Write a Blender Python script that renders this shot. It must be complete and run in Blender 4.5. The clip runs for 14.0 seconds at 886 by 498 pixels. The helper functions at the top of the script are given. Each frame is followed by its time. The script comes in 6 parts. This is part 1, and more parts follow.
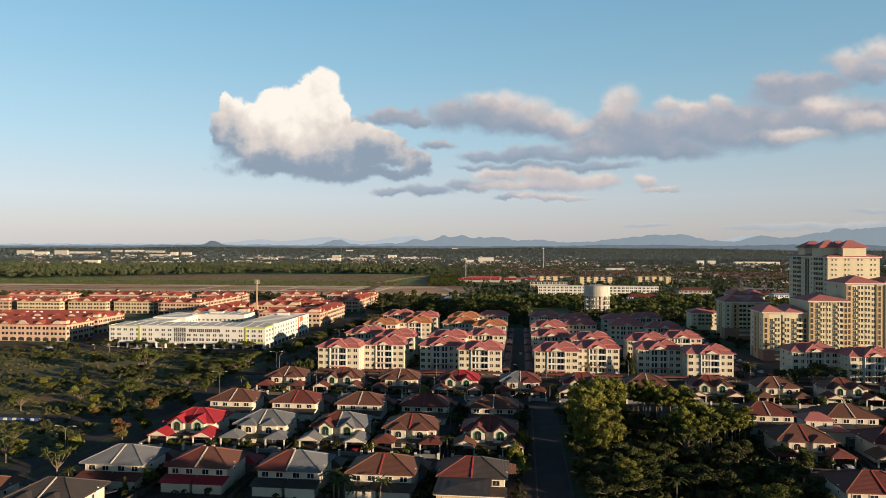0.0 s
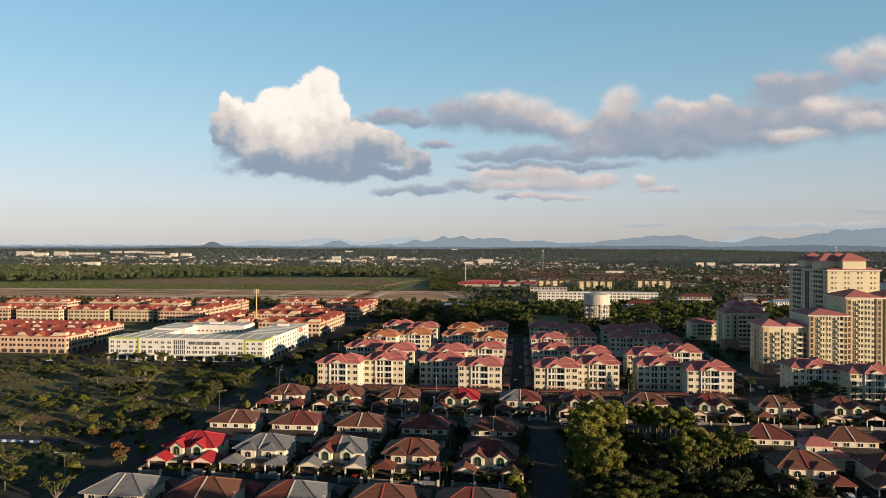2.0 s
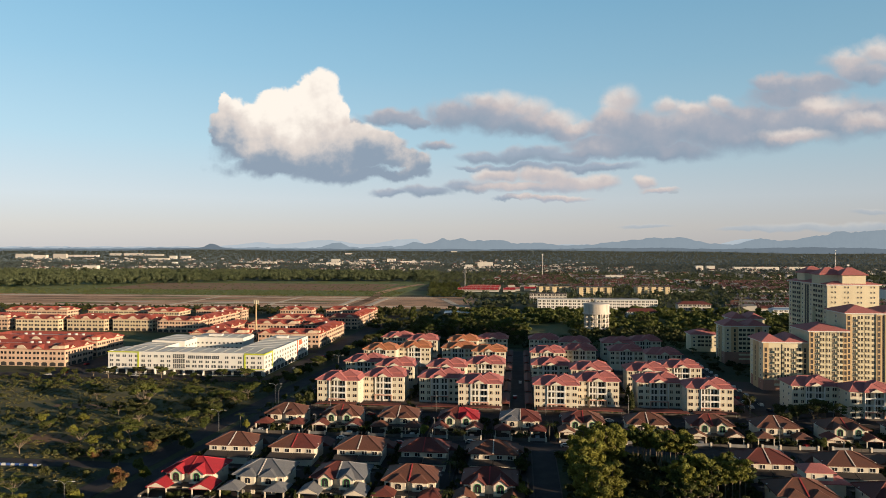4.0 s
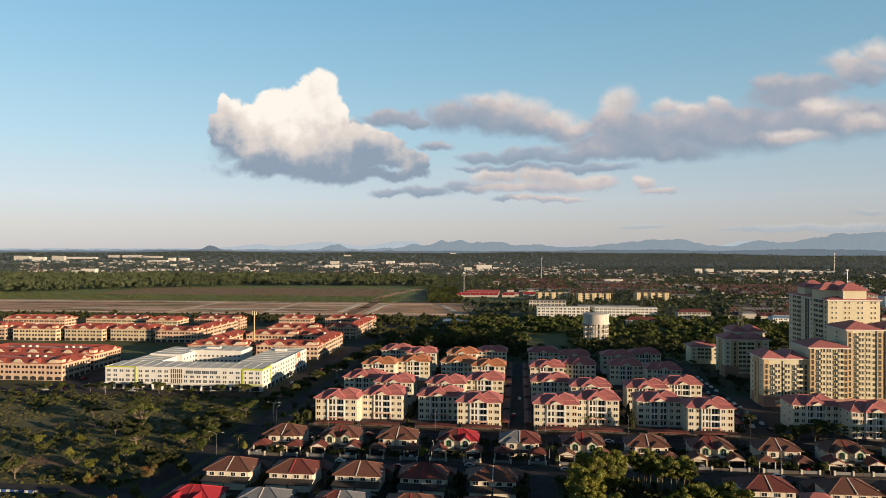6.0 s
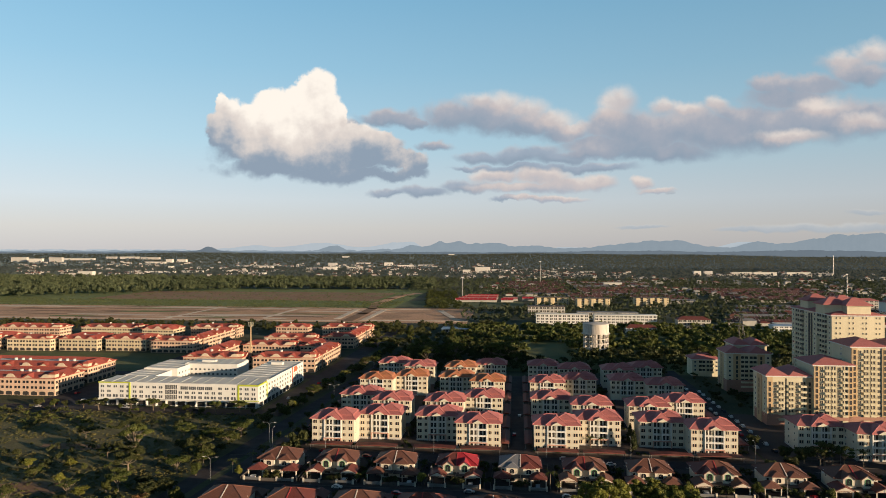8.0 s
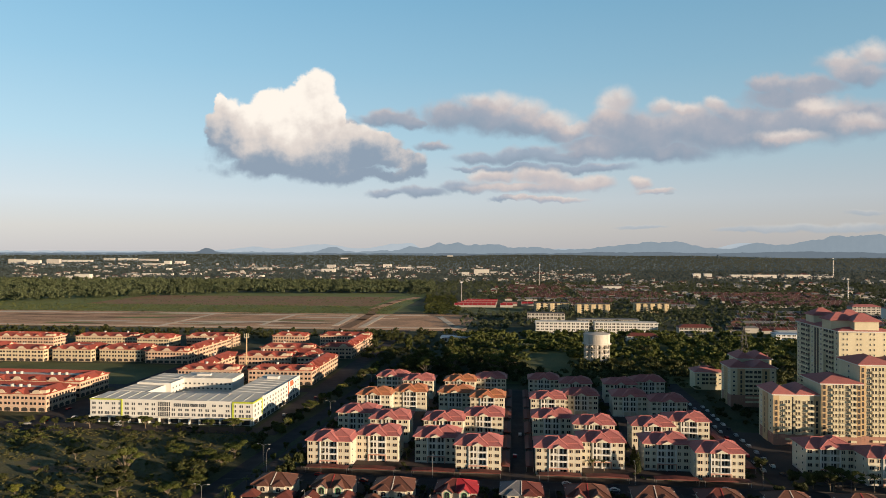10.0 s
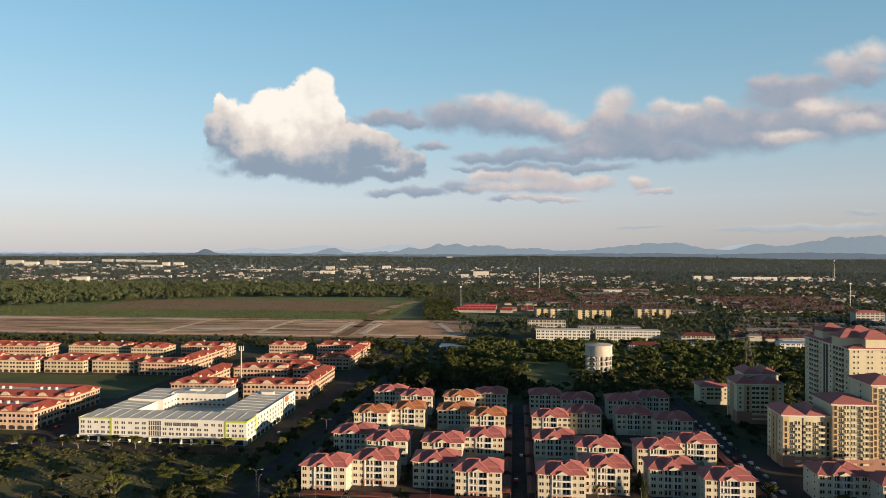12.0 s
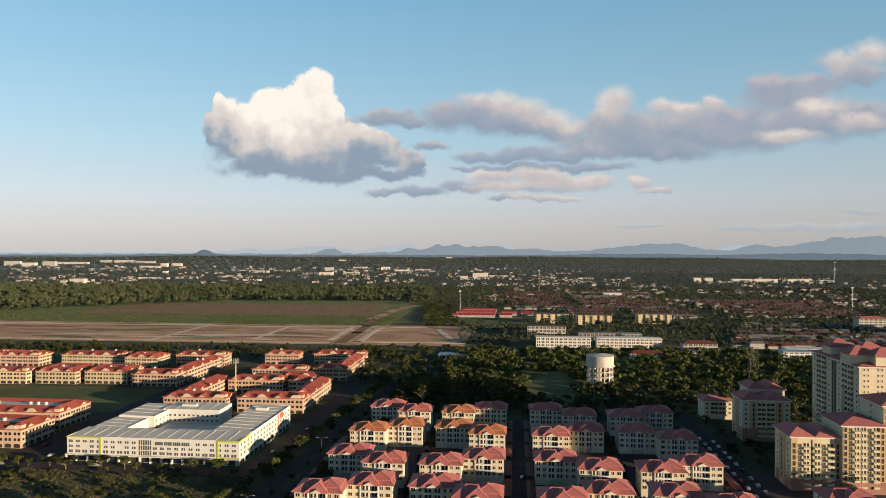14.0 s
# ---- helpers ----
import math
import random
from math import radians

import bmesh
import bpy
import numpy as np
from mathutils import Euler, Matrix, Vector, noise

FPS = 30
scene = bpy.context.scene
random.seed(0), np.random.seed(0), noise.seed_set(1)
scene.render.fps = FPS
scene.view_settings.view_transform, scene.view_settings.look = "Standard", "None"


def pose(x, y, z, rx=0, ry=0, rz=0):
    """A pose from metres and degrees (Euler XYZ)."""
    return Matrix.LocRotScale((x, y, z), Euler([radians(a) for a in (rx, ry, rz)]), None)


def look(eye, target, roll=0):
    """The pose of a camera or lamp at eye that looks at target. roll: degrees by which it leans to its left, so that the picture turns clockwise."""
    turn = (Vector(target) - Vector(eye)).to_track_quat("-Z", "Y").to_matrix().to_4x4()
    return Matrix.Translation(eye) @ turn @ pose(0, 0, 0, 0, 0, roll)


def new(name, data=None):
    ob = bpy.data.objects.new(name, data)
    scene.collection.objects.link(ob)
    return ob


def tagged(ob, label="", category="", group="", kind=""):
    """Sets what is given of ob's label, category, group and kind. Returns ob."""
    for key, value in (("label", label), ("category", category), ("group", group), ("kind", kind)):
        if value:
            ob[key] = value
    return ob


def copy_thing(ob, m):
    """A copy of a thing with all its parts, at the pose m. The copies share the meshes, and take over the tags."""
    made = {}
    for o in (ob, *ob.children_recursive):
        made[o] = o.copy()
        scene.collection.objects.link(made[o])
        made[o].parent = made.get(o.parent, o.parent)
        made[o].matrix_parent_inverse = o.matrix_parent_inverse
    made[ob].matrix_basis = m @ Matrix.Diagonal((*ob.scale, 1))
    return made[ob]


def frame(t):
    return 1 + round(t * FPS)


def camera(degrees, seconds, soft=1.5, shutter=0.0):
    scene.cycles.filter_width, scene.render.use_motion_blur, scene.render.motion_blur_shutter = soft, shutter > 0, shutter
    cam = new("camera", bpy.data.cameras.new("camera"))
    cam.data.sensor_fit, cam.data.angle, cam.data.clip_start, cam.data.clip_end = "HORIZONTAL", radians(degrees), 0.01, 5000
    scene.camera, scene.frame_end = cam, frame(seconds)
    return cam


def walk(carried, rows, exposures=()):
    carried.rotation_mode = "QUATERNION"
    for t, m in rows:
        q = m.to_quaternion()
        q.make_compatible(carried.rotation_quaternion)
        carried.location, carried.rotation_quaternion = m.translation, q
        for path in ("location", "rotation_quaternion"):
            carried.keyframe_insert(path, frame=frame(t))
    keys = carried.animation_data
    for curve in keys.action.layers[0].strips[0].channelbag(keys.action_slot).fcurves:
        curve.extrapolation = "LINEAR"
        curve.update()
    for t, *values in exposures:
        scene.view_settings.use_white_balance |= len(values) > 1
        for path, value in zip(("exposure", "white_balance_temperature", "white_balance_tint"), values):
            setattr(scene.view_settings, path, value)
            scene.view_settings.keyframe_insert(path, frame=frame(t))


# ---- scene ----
cam = camera(66.0, 14.0, 0.85)
walk(cam, [
    (0, pose(0.00, 0.00, 62.73, 89.886, -0.035, 6.493)),
    (2, pose(-0.13, 0.34, 70.65, 89.866, -0.035, 6.461)),
    (3.5, pose(-0.23, 0.37, 76.60, 89.926, -0.035, 6.435)),
    (6, pose(-0.54, 2.34, 87.21, 90.001, -0.035, 6.333)),
    (7, pose(-0.89, 4.83, 91.63, 90.002, -0.035, 6.271)),
    (8, pose(-1.37, 8.20, 95.83, 89.994, -0.035, 6.197)),
    (10.5, pose(-2.59, 19.37, 106.09, 90.015, -0.035, 6.082)),
    (12, pose(-3.30, 28.13, 112.46, 90.005, -0.035, 6.043)),
    (14, pose(-3.76, 38.83, 121.04, 89.954, -0.035, 5.992)),
], [(0, 1.08), (14, 1.08)])

# ---- light: a low warm sun behind the camera to the right, clear sky with clouds ----
SUN_AZ, SUN_EL = 117.0, 7.2
sun = new("sun", bpy.data.lights.new("sun", "SUN"))
sun.data.energy, sun.data.angle, sun.data.color = 5.0, radians(0.6), (1.0, 0.75, 0.50)
sun.matrix_world = look((math.sin(radians(SUN_AZ)) * math.cos(radians(SUN_EL)) * 900, math.cos(radians(SUN_AZ)) * math.cos(radians(SUN_EL)) * 900, math.sin(radians(SUN_EL)) * 900), (0, 0, 0))
world = bpy.data.worlds.new("sky")
scene.world = world
world.use_nodes = True
wt = world.node_tree
wt.nodes.clear()


def math_node(op, a, b=None, clamp=False):
    n = wt.nodes.new("ShaderNodeMath")
    n.operation, n.use_clamp = op, clamp
    for i, s in enumerate((a, b)):
        if s is None:
            continue
        if isinstance(s, (int, float)):
            n.inputs[i].default_value = s
        else:
            wt.links.new(s, n.inputs[i])
    return n.outputs[0]


def remap(s, a, b, c=0.0, d=1.0, smooth=True):
    n = wt.nodes.new("ShaderNodeMapRange")
    n.interpolation_type = "SMOOTHSTEP" if smooth else "LINEAR"
    wt.links.new(s, n.inputs["Value"])
    for key, value in zip(("From Min", "From Max", "To Min", "To Max"), (a, b, c, d)):
        n.inputs[key].default_value = value
    return n.outputs[0]


def blend(fac, a, b):
    n = wt.nodes.new("ShaderNodeMix")
    n.data_type = "RGBA"
    for i, s in ((0, fac), (6, a), (7, b)):
        if isinstance(s, (int, float)):
            n.inputs[i].default_value = s
        elif isinstance(s, tuple):
            n.inputs[i].default_value = (*s, 1)
        else:
            wt.links.new(s, n.inputs[i])
    return n.outputs[2]


def noise_node(vec, scale, detail, rough=0.55):
    n = wt.nodes.new("ShaderNodeTexNoise")
    n.inputs["Scale"].default_value, n.inputs["Detail"].default_value, n.inputs["Roughness"].default_value = scale, detail, rough
    wt.links.new(vec, n.inputs["Vector"])
    return n


sky = wt.nodes.new("ShaderNodeTexSky")
sky.sky_type, sky.sun_disc = "NISHITA", False
sky.sun_elevation, sky.sun_rotation = radians(SUN_EL), radians(SUN_AZ)
sky.dust_density, sky.ozone_density = 0.4, 3.0
scaled = wt.nodes.new("ShaderNodeVectorMath")
scaled.operation = "SCALE"
scaled.inputs["Scale"].default_value = 0.10
wt.links.new(sky.outputs[0], scaled.inputs[0])

coords = wt.nodes.new("ShaderNodeTexCoord")
turn = wt.nodes.new("ShaderNodeMapping")
turn.inputs["Rotation"].default_value = (0, 0, radians(-6.3))
wt.links.new(coords.outputs["Generated"], turn.inputs[0])
axes = wt.nodes.new("ShaderNodeSeparateXYZ")
wt.links.new(turn.outputs[0], axes.inputs[0])
ahead = math_node("MAXIMUM", axes.outputs[1], 0.05)
u, v = math_node("DIVIDE", axes.outputs[0], ahead), math_node("DIVIDE", axes.outputs[2], ahead)

# clear sky: pale and a little pink over the horizon, deep blue overhead
ramp = wt.nodes.new("ShaderNodeValToRGB")
wt.links.new(axes.outputs[2], ramp.inputs[0])
stops = [(0.0, (0.58, 0.565, 0.58)), (0.03, (0.66, 0.64, 0.63)), (0.07, (0.66, 0.72, 0.77)), (0.15, (0.48, 0.69, 0.81)), (0.25, (0.33, 0.585, 0.765)), (0.36, (0.225, 0.485, 0.70)), (0.6, (0.022, 0.065, 0.13)), (1.0, (0.010, 0.028, 0.065))]
for i, (at, colour) in enumerate(stops):
    e = ramp.color_ramp.elements[i] if i < 2 else ramp.color_ramp.elements.new(at)
    e.position, e.color = at, (*colour, 1)
evening = blend(0.85, scaled.outputs[0], ramp.outputs[0])
# the sky is a little deeper towards the sun's side
sideways = wt.nodes.new("ShaderNodeVectorMath")
sideways.operation = "SCALE"
wt.links.new(evening, sideways.inputs[0])
wt.links.new(remap(axes.outputs[0], -0.55, 0.55, 1.13, 0.83, False), sideways.inputs["Scale"])
clear = sideways.outputs[0]

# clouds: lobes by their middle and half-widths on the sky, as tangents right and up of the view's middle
flat = wt.nodes.new("ShaderNodeCombineXYZ")
wt.links.new(u, flat.inputs[0])
wt.links.new(v, flat.inputs[1])
n_big, n_small = noise_node(flat.outputs[0], 10, 4, 0.55), noise_node(flat.outputs[0], 30, 5, 0.58)


def warped(big, small, after=None):
    """The sky's plane with its edges broken up. after: a value worked out before this one."""
    p = flat.outputs[0]
    if after is not None:
        step = wt.nodes.new("ShaderNodeCombineXYZ")
        wt.links.new(math_node("MULTIPLY", after, 1e-6), step.inputs[2])
        joined = wt.nodes.new("ShaderNodeVectorMath")
        wt.links.new(p, joined.inputs[0])
        wt.links.new(step.outputs[0], joined.inputs[1])
        p = joined.outputs[0]
    for n, amount in ((n_big, big), (n_small, small)):
        sub = wt.nodes.new("ShaderNodeVectorMath")
        sub.operation = "SUBTRACT"
        wt.links.new(n.outputs["Color"], sub.inputs[0])
        sub.inputs[1].default_value = (0.5, 0.5, 0.5)
        mad = wt.nodes.new("ShaderNodeVectorMath")
        mad.operation = "MULTIPLY_ADD"
        wt.links.new(sub.outputs[0], mad.inputs[0])
        mad.inputs[1].default_value = (amount, amount, 0)
        wt.links.new(p, mad.inputs[2])
        p = mad.outputs[0]
    return p


def lobes(p, blobs):
    """Density of a cloud and how high each place lies in its lobe, -1 to 1."""
    total = weight = height = None
    for cu, cv, ru, rv in blobs:
        mad = wt.nodes.new("ShaderNodeVectorMath")
        mad.operation = "MULTIPLY_ADD"
        wt.links.new(p, mad.inputs[0])
        mad.inputs[1].default_value, mad.inputs[2].default_value = (1 / ru, 1 / rv, 0), (-cu / ru, -cv / rv, 0)
        size = wt.nodes.new("ShaderNodeVectorMath")
        size.operation = "LENGTH"
        wt.links.new(mad.outputs[0], size.inputs[0])
        d = math_node("SUBTRACT", 1.0, size.outputs["Value"])
        w = math_node("POWER", math_node("MAXIMUM", math_node("ADD", d, 0.35), 0.0001), 2.0)
        y = wt.nodes.new("ShaderNodeSeparateXYZ")
        wt.links.new(mad.outputs[0], y.inputs[0])
        h = math_node("MULTIPLY", w, y.outputs[1])
        total = d if total is None else math_node("MAXIMUM", total, d)
        weight = w if weight is None else math_node("ADD", weight, w)
        height = h if height is None else math_node("ADD", height, h)
    return total, math_node("DIVIDE", height, weight)


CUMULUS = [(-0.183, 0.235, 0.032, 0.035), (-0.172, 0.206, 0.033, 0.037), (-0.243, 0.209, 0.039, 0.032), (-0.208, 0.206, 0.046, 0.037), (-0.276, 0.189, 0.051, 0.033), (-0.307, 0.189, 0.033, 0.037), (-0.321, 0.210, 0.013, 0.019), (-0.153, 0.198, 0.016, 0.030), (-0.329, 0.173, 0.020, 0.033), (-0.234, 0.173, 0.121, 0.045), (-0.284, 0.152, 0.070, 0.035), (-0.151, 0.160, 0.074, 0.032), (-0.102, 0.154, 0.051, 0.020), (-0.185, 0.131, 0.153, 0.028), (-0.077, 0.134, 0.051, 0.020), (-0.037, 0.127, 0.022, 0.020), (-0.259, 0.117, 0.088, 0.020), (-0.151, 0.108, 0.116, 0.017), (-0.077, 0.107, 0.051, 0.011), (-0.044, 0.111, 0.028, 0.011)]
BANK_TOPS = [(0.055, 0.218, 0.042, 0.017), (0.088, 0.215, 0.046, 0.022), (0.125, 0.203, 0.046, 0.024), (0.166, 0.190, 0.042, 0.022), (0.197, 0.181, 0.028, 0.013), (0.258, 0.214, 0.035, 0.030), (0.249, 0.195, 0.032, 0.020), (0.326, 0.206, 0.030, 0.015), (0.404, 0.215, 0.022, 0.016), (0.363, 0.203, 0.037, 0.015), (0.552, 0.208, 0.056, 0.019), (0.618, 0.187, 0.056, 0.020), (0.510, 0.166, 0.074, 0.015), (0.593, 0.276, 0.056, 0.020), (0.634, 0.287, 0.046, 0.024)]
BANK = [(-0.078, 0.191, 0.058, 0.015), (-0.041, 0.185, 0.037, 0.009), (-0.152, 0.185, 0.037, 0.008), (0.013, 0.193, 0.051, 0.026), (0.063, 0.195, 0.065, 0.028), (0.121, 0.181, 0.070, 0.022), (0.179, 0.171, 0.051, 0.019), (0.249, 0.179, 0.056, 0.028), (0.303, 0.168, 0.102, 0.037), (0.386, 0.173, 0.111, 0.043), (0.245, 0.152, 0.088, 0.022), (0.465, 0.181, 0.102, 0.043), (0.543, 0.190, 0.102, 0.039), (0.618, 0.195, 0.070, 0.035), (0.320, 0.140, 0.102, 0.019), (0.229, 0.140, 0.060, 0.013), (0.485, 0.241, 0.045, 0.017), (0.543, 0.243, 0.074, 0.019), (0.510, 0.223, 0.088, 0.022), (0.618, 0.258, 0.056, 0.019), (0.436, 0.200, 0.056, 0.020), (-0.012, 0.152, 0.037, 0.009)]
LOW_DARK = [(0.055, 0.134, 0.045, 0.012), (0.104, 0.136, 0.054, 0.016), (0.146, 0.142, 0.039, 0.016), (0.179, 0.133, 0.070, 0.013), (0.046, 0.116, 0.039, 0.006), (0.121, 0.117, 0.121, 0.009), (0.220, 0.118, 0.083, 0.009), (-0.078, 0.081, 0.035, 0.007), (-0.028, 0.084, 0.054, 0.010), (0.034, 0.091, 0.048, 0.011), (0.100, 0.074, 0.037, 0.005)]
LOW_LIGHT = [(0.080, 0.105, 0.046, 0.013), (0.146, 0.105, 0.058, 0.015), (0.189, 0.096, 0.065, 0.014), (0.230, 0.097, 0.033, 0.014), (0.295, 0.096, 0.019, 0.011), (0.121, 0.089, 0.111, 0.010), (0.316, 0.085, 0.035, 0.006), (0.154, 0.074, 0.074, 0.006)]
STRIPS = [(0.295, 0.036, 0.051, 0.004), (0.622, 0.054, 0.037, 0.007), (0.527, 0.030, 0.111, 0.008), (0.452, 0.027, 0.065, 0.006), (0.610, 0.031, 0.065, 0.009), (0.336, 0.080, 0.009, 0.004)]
front = remap(axes.outputs[1], 0.3, 0.5)
billow = math_node("SUBTRACT", n_small.outputs[0], 0.5)
coarse = math_node("SUBTRACT", n_big.outputs[0], 0.5)
# the cumulus is white above and grey along its slanting flat base
lean = math_node("MULTIPLY", math_node("MINIMUM", math_node("ADD", u, 0.24), 0.0), 0.42)
tilted = math_node("ADD", v, lean)
WHITE, CREAM, ROSE, SLATE = (1.02, 0.93, 0.83), (0.74, 0.66, 0.61), (0.60, 0.53, 0.52), (0.27, 0.34, 0.43)
result, mask = clear, None
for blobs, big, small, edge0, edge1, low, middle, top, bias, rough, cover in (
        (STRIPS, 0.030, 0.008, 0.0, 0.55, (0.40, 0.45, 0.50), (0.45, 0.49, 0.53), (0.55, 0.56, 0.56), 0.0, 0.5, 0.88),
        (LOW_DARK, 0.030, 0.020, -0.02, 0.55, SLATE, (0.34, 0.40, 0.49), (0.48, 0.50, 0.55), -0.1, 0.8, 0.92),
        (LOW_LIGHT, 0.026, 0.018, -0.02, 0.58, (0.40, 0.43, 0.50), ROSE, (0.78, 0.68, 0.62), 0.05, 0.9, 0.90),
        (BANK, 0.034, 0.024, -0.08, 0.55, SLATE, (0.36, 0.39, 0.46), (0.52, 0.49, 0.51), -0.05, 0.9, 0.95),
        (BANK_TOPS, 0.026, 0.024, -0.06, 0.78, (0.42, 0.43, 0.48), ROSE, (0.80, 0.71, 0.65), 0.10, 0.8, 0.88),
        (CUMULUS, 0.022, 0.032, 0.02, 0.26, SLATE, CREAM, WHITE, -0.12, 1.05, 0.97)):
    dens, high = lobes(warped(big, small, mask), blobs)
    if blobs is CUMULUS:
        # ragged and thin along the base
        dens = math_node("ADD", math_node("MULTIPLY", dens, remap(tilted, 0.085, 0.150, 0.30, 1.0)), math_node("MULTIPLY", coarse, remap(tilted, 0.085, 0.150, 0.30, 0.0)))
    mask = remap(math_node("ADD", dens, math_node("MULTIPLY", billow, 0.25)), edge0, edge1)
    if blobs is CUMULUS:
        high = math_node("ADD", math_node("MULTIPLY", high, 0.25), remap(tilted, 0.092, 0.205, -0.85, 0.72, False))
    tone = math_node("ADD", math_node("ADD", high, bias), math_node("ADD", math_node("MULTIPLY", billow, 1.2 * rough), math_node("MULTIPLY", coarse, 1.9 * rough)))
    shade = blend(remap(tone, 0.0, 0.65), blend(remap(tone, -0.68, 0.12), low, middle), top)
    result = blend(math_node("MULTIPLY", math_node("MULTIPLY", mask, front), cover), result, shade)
bg = wt.nodes.new("ShaderNodeBackground")
bg.inputs[1].default_value = 0.478
wt.links.new(result, bg.inputs[0])
wo = wt.nodes.new("ShaderNodeOutputWorld")
wt.links.new(bg.outputs[0], wo.inputs[0])


# ---- materials ----
SHADE_DIM = 0.91  # every base colour is scaled down alike, to deepen the shade


def material(name, base, rough=0.8, vary=0.18, scale=0.4, fine=6.0, bump=0.0, metal=0.0, second=None, mix=0.5, streak=1.0, per_object=0.0, spec=0.3):
    """A surface with stains at one scale and grain at another. second: a colour that breaks in as patches."""
    base, second = (tuple(c * SHADE_DIM for c in k) if k else k for k in (base, second))
    m = bpy.data.materials.new(name)
    m.use_nodes = True
    nt = m.node_tree
    nodes, link = nt.nodes, nt.links.new
    bsdf = nodes["Principled BSDF"]
    bsdf.inputs["Roughness"].default_value = rough
    bsdf.inputs["Metallic"].default_value = metal
    bsdf.inputs["Specular IOR Level"].default_value = spec
    geo = nodes.new("ShaderNodeNewGeometry")
    stretch = nodes.new("ShaderNodeMapping")
    stretch.inputs["Scale"].default_value = (1, 1, streak)
    link(geo.outputs["Position"], stretch.inputs[0])
    n1 = nodes.new("ShaderNodeTexNoise")
    n1.inputs["Scale"].default_value, n1.inputs["Detail"].default_value = scale, 5
    link(stretch.outputs[0], n1.inputs["Vector"])
    n2 = nodes.new("ShaderNodeTexNoise")
    n2.inputs["Scale"].default_value, n2.inputs["Detail"].default_value = fine, 3
    link(geo.outputs["Position"], n2.inputs["Vector"])
    add = nodes.new("ShaderNodeMath")
    add.operation = "ADD"
    link(n1.outputs[0], add.inputs[0])
    link(n2.outputs[0], add.inputs[1])
    ramp = nodes.new("ShaderNodeMapRange")
    ramp.inputs["From Min"].default_value, ramp.inputs["From Max"].default_value = 0.65, 1.35
    ramp.inputs["To Min"].default_value, ramp.inputs["To Max"].default_value = 1 - vary, 1 + vary
    link(add.outputs[0], ramp.inputs[0])
    col = nodes.new("ShaderNodeMix")
    col.data_type = "RGBA"
    col.inputs[6].default_value = (*base, 1)
    col.inputs[7].default_value = (*(second or base), 1)
    sharp = nodes.new("ShaderNodeMapRange")
    sharp.inputs["From Min"].default_value, sharp.inputs["From Max"].default_value = mix - 0.07, mix + 0.07
    link(n1.outputs[0], sharp.inputs[0])
    link(sharp.outputs[0], col.inputs[0])
    hsv = nodes.new("ShaderNodeHueSaturation")
    link(col.outputs[2], hsv.inputs["Color"])
    value = ramp.outputs[0]
    if per_object:
        info = nodes.new("ShaderNodeObjectInfo")
        r = nodes.new("ShaderNodeMapRange")
        r.inputs["To Min"].default_value, r.inputs["To Max"].default_value = 1 - per_object, 1 + per_object
        link(info.outputs["Random"], r.inputs[0])
        mul = nodes.new("ShaderNodeMath")
        mul.operation = "MULTIPLY"
        link(r.outputs[0], mul.inputs[0])
        link(value, mul.inputs[1])
        value = mul.outputs[0]
    link(value, hsv.inputs["Value"])
    link(hsv.outputs[0], bsdf.inputs["Base Color"])
    if bump:
        b = nodes.new("ShaderNodeBump")
        b.inputs["Strength"].default_value, b.inputs["Distance"].default_value = bump, 0.05
        link(n2.outputs[0], b.inputs["Height"])
        link(b.outputs[0], bsdf.inputs["Normal"])
    return m


def tiles(name, base, row=0.38, vary=0.25, per_object=0.08, second=None):
    """Roof tiles: courses across the slope, with weathering."""
    m = material(name, base, 0.7, vary, 0.35, 3.0, 0.0, second=second, mix=0.56, per_object=per_object)
    nt = m.node_tree
    geo = nt.nodes.new("ShaderNodeNewGeometry")
    wave = nt.nodes.new("ShaderNodeTexWave")
    wave.wave_type, wave.bands_direction = "BANDS", "Z"
    wave.inputs["Scale"].default_value, wave.inputs["Distortion"].default_value = 0.314 / (row * 0.45), 0.6
    nt.links.new(geo.outputs["Position"], wave.inputs["Vector"])
    b = nt.nodes.new("ShaderNodeBump")
    b.inputs["Strength"].default_value, b.inputs["Distance"].default_value = 0.5, 0.06
    nt.links.new(wave.outputs[0], b.inputs["Height"])
    nt.links.new(b.outputs[0], nt.nodes["Principled BSDF"].inputs["Normal"])
    return m


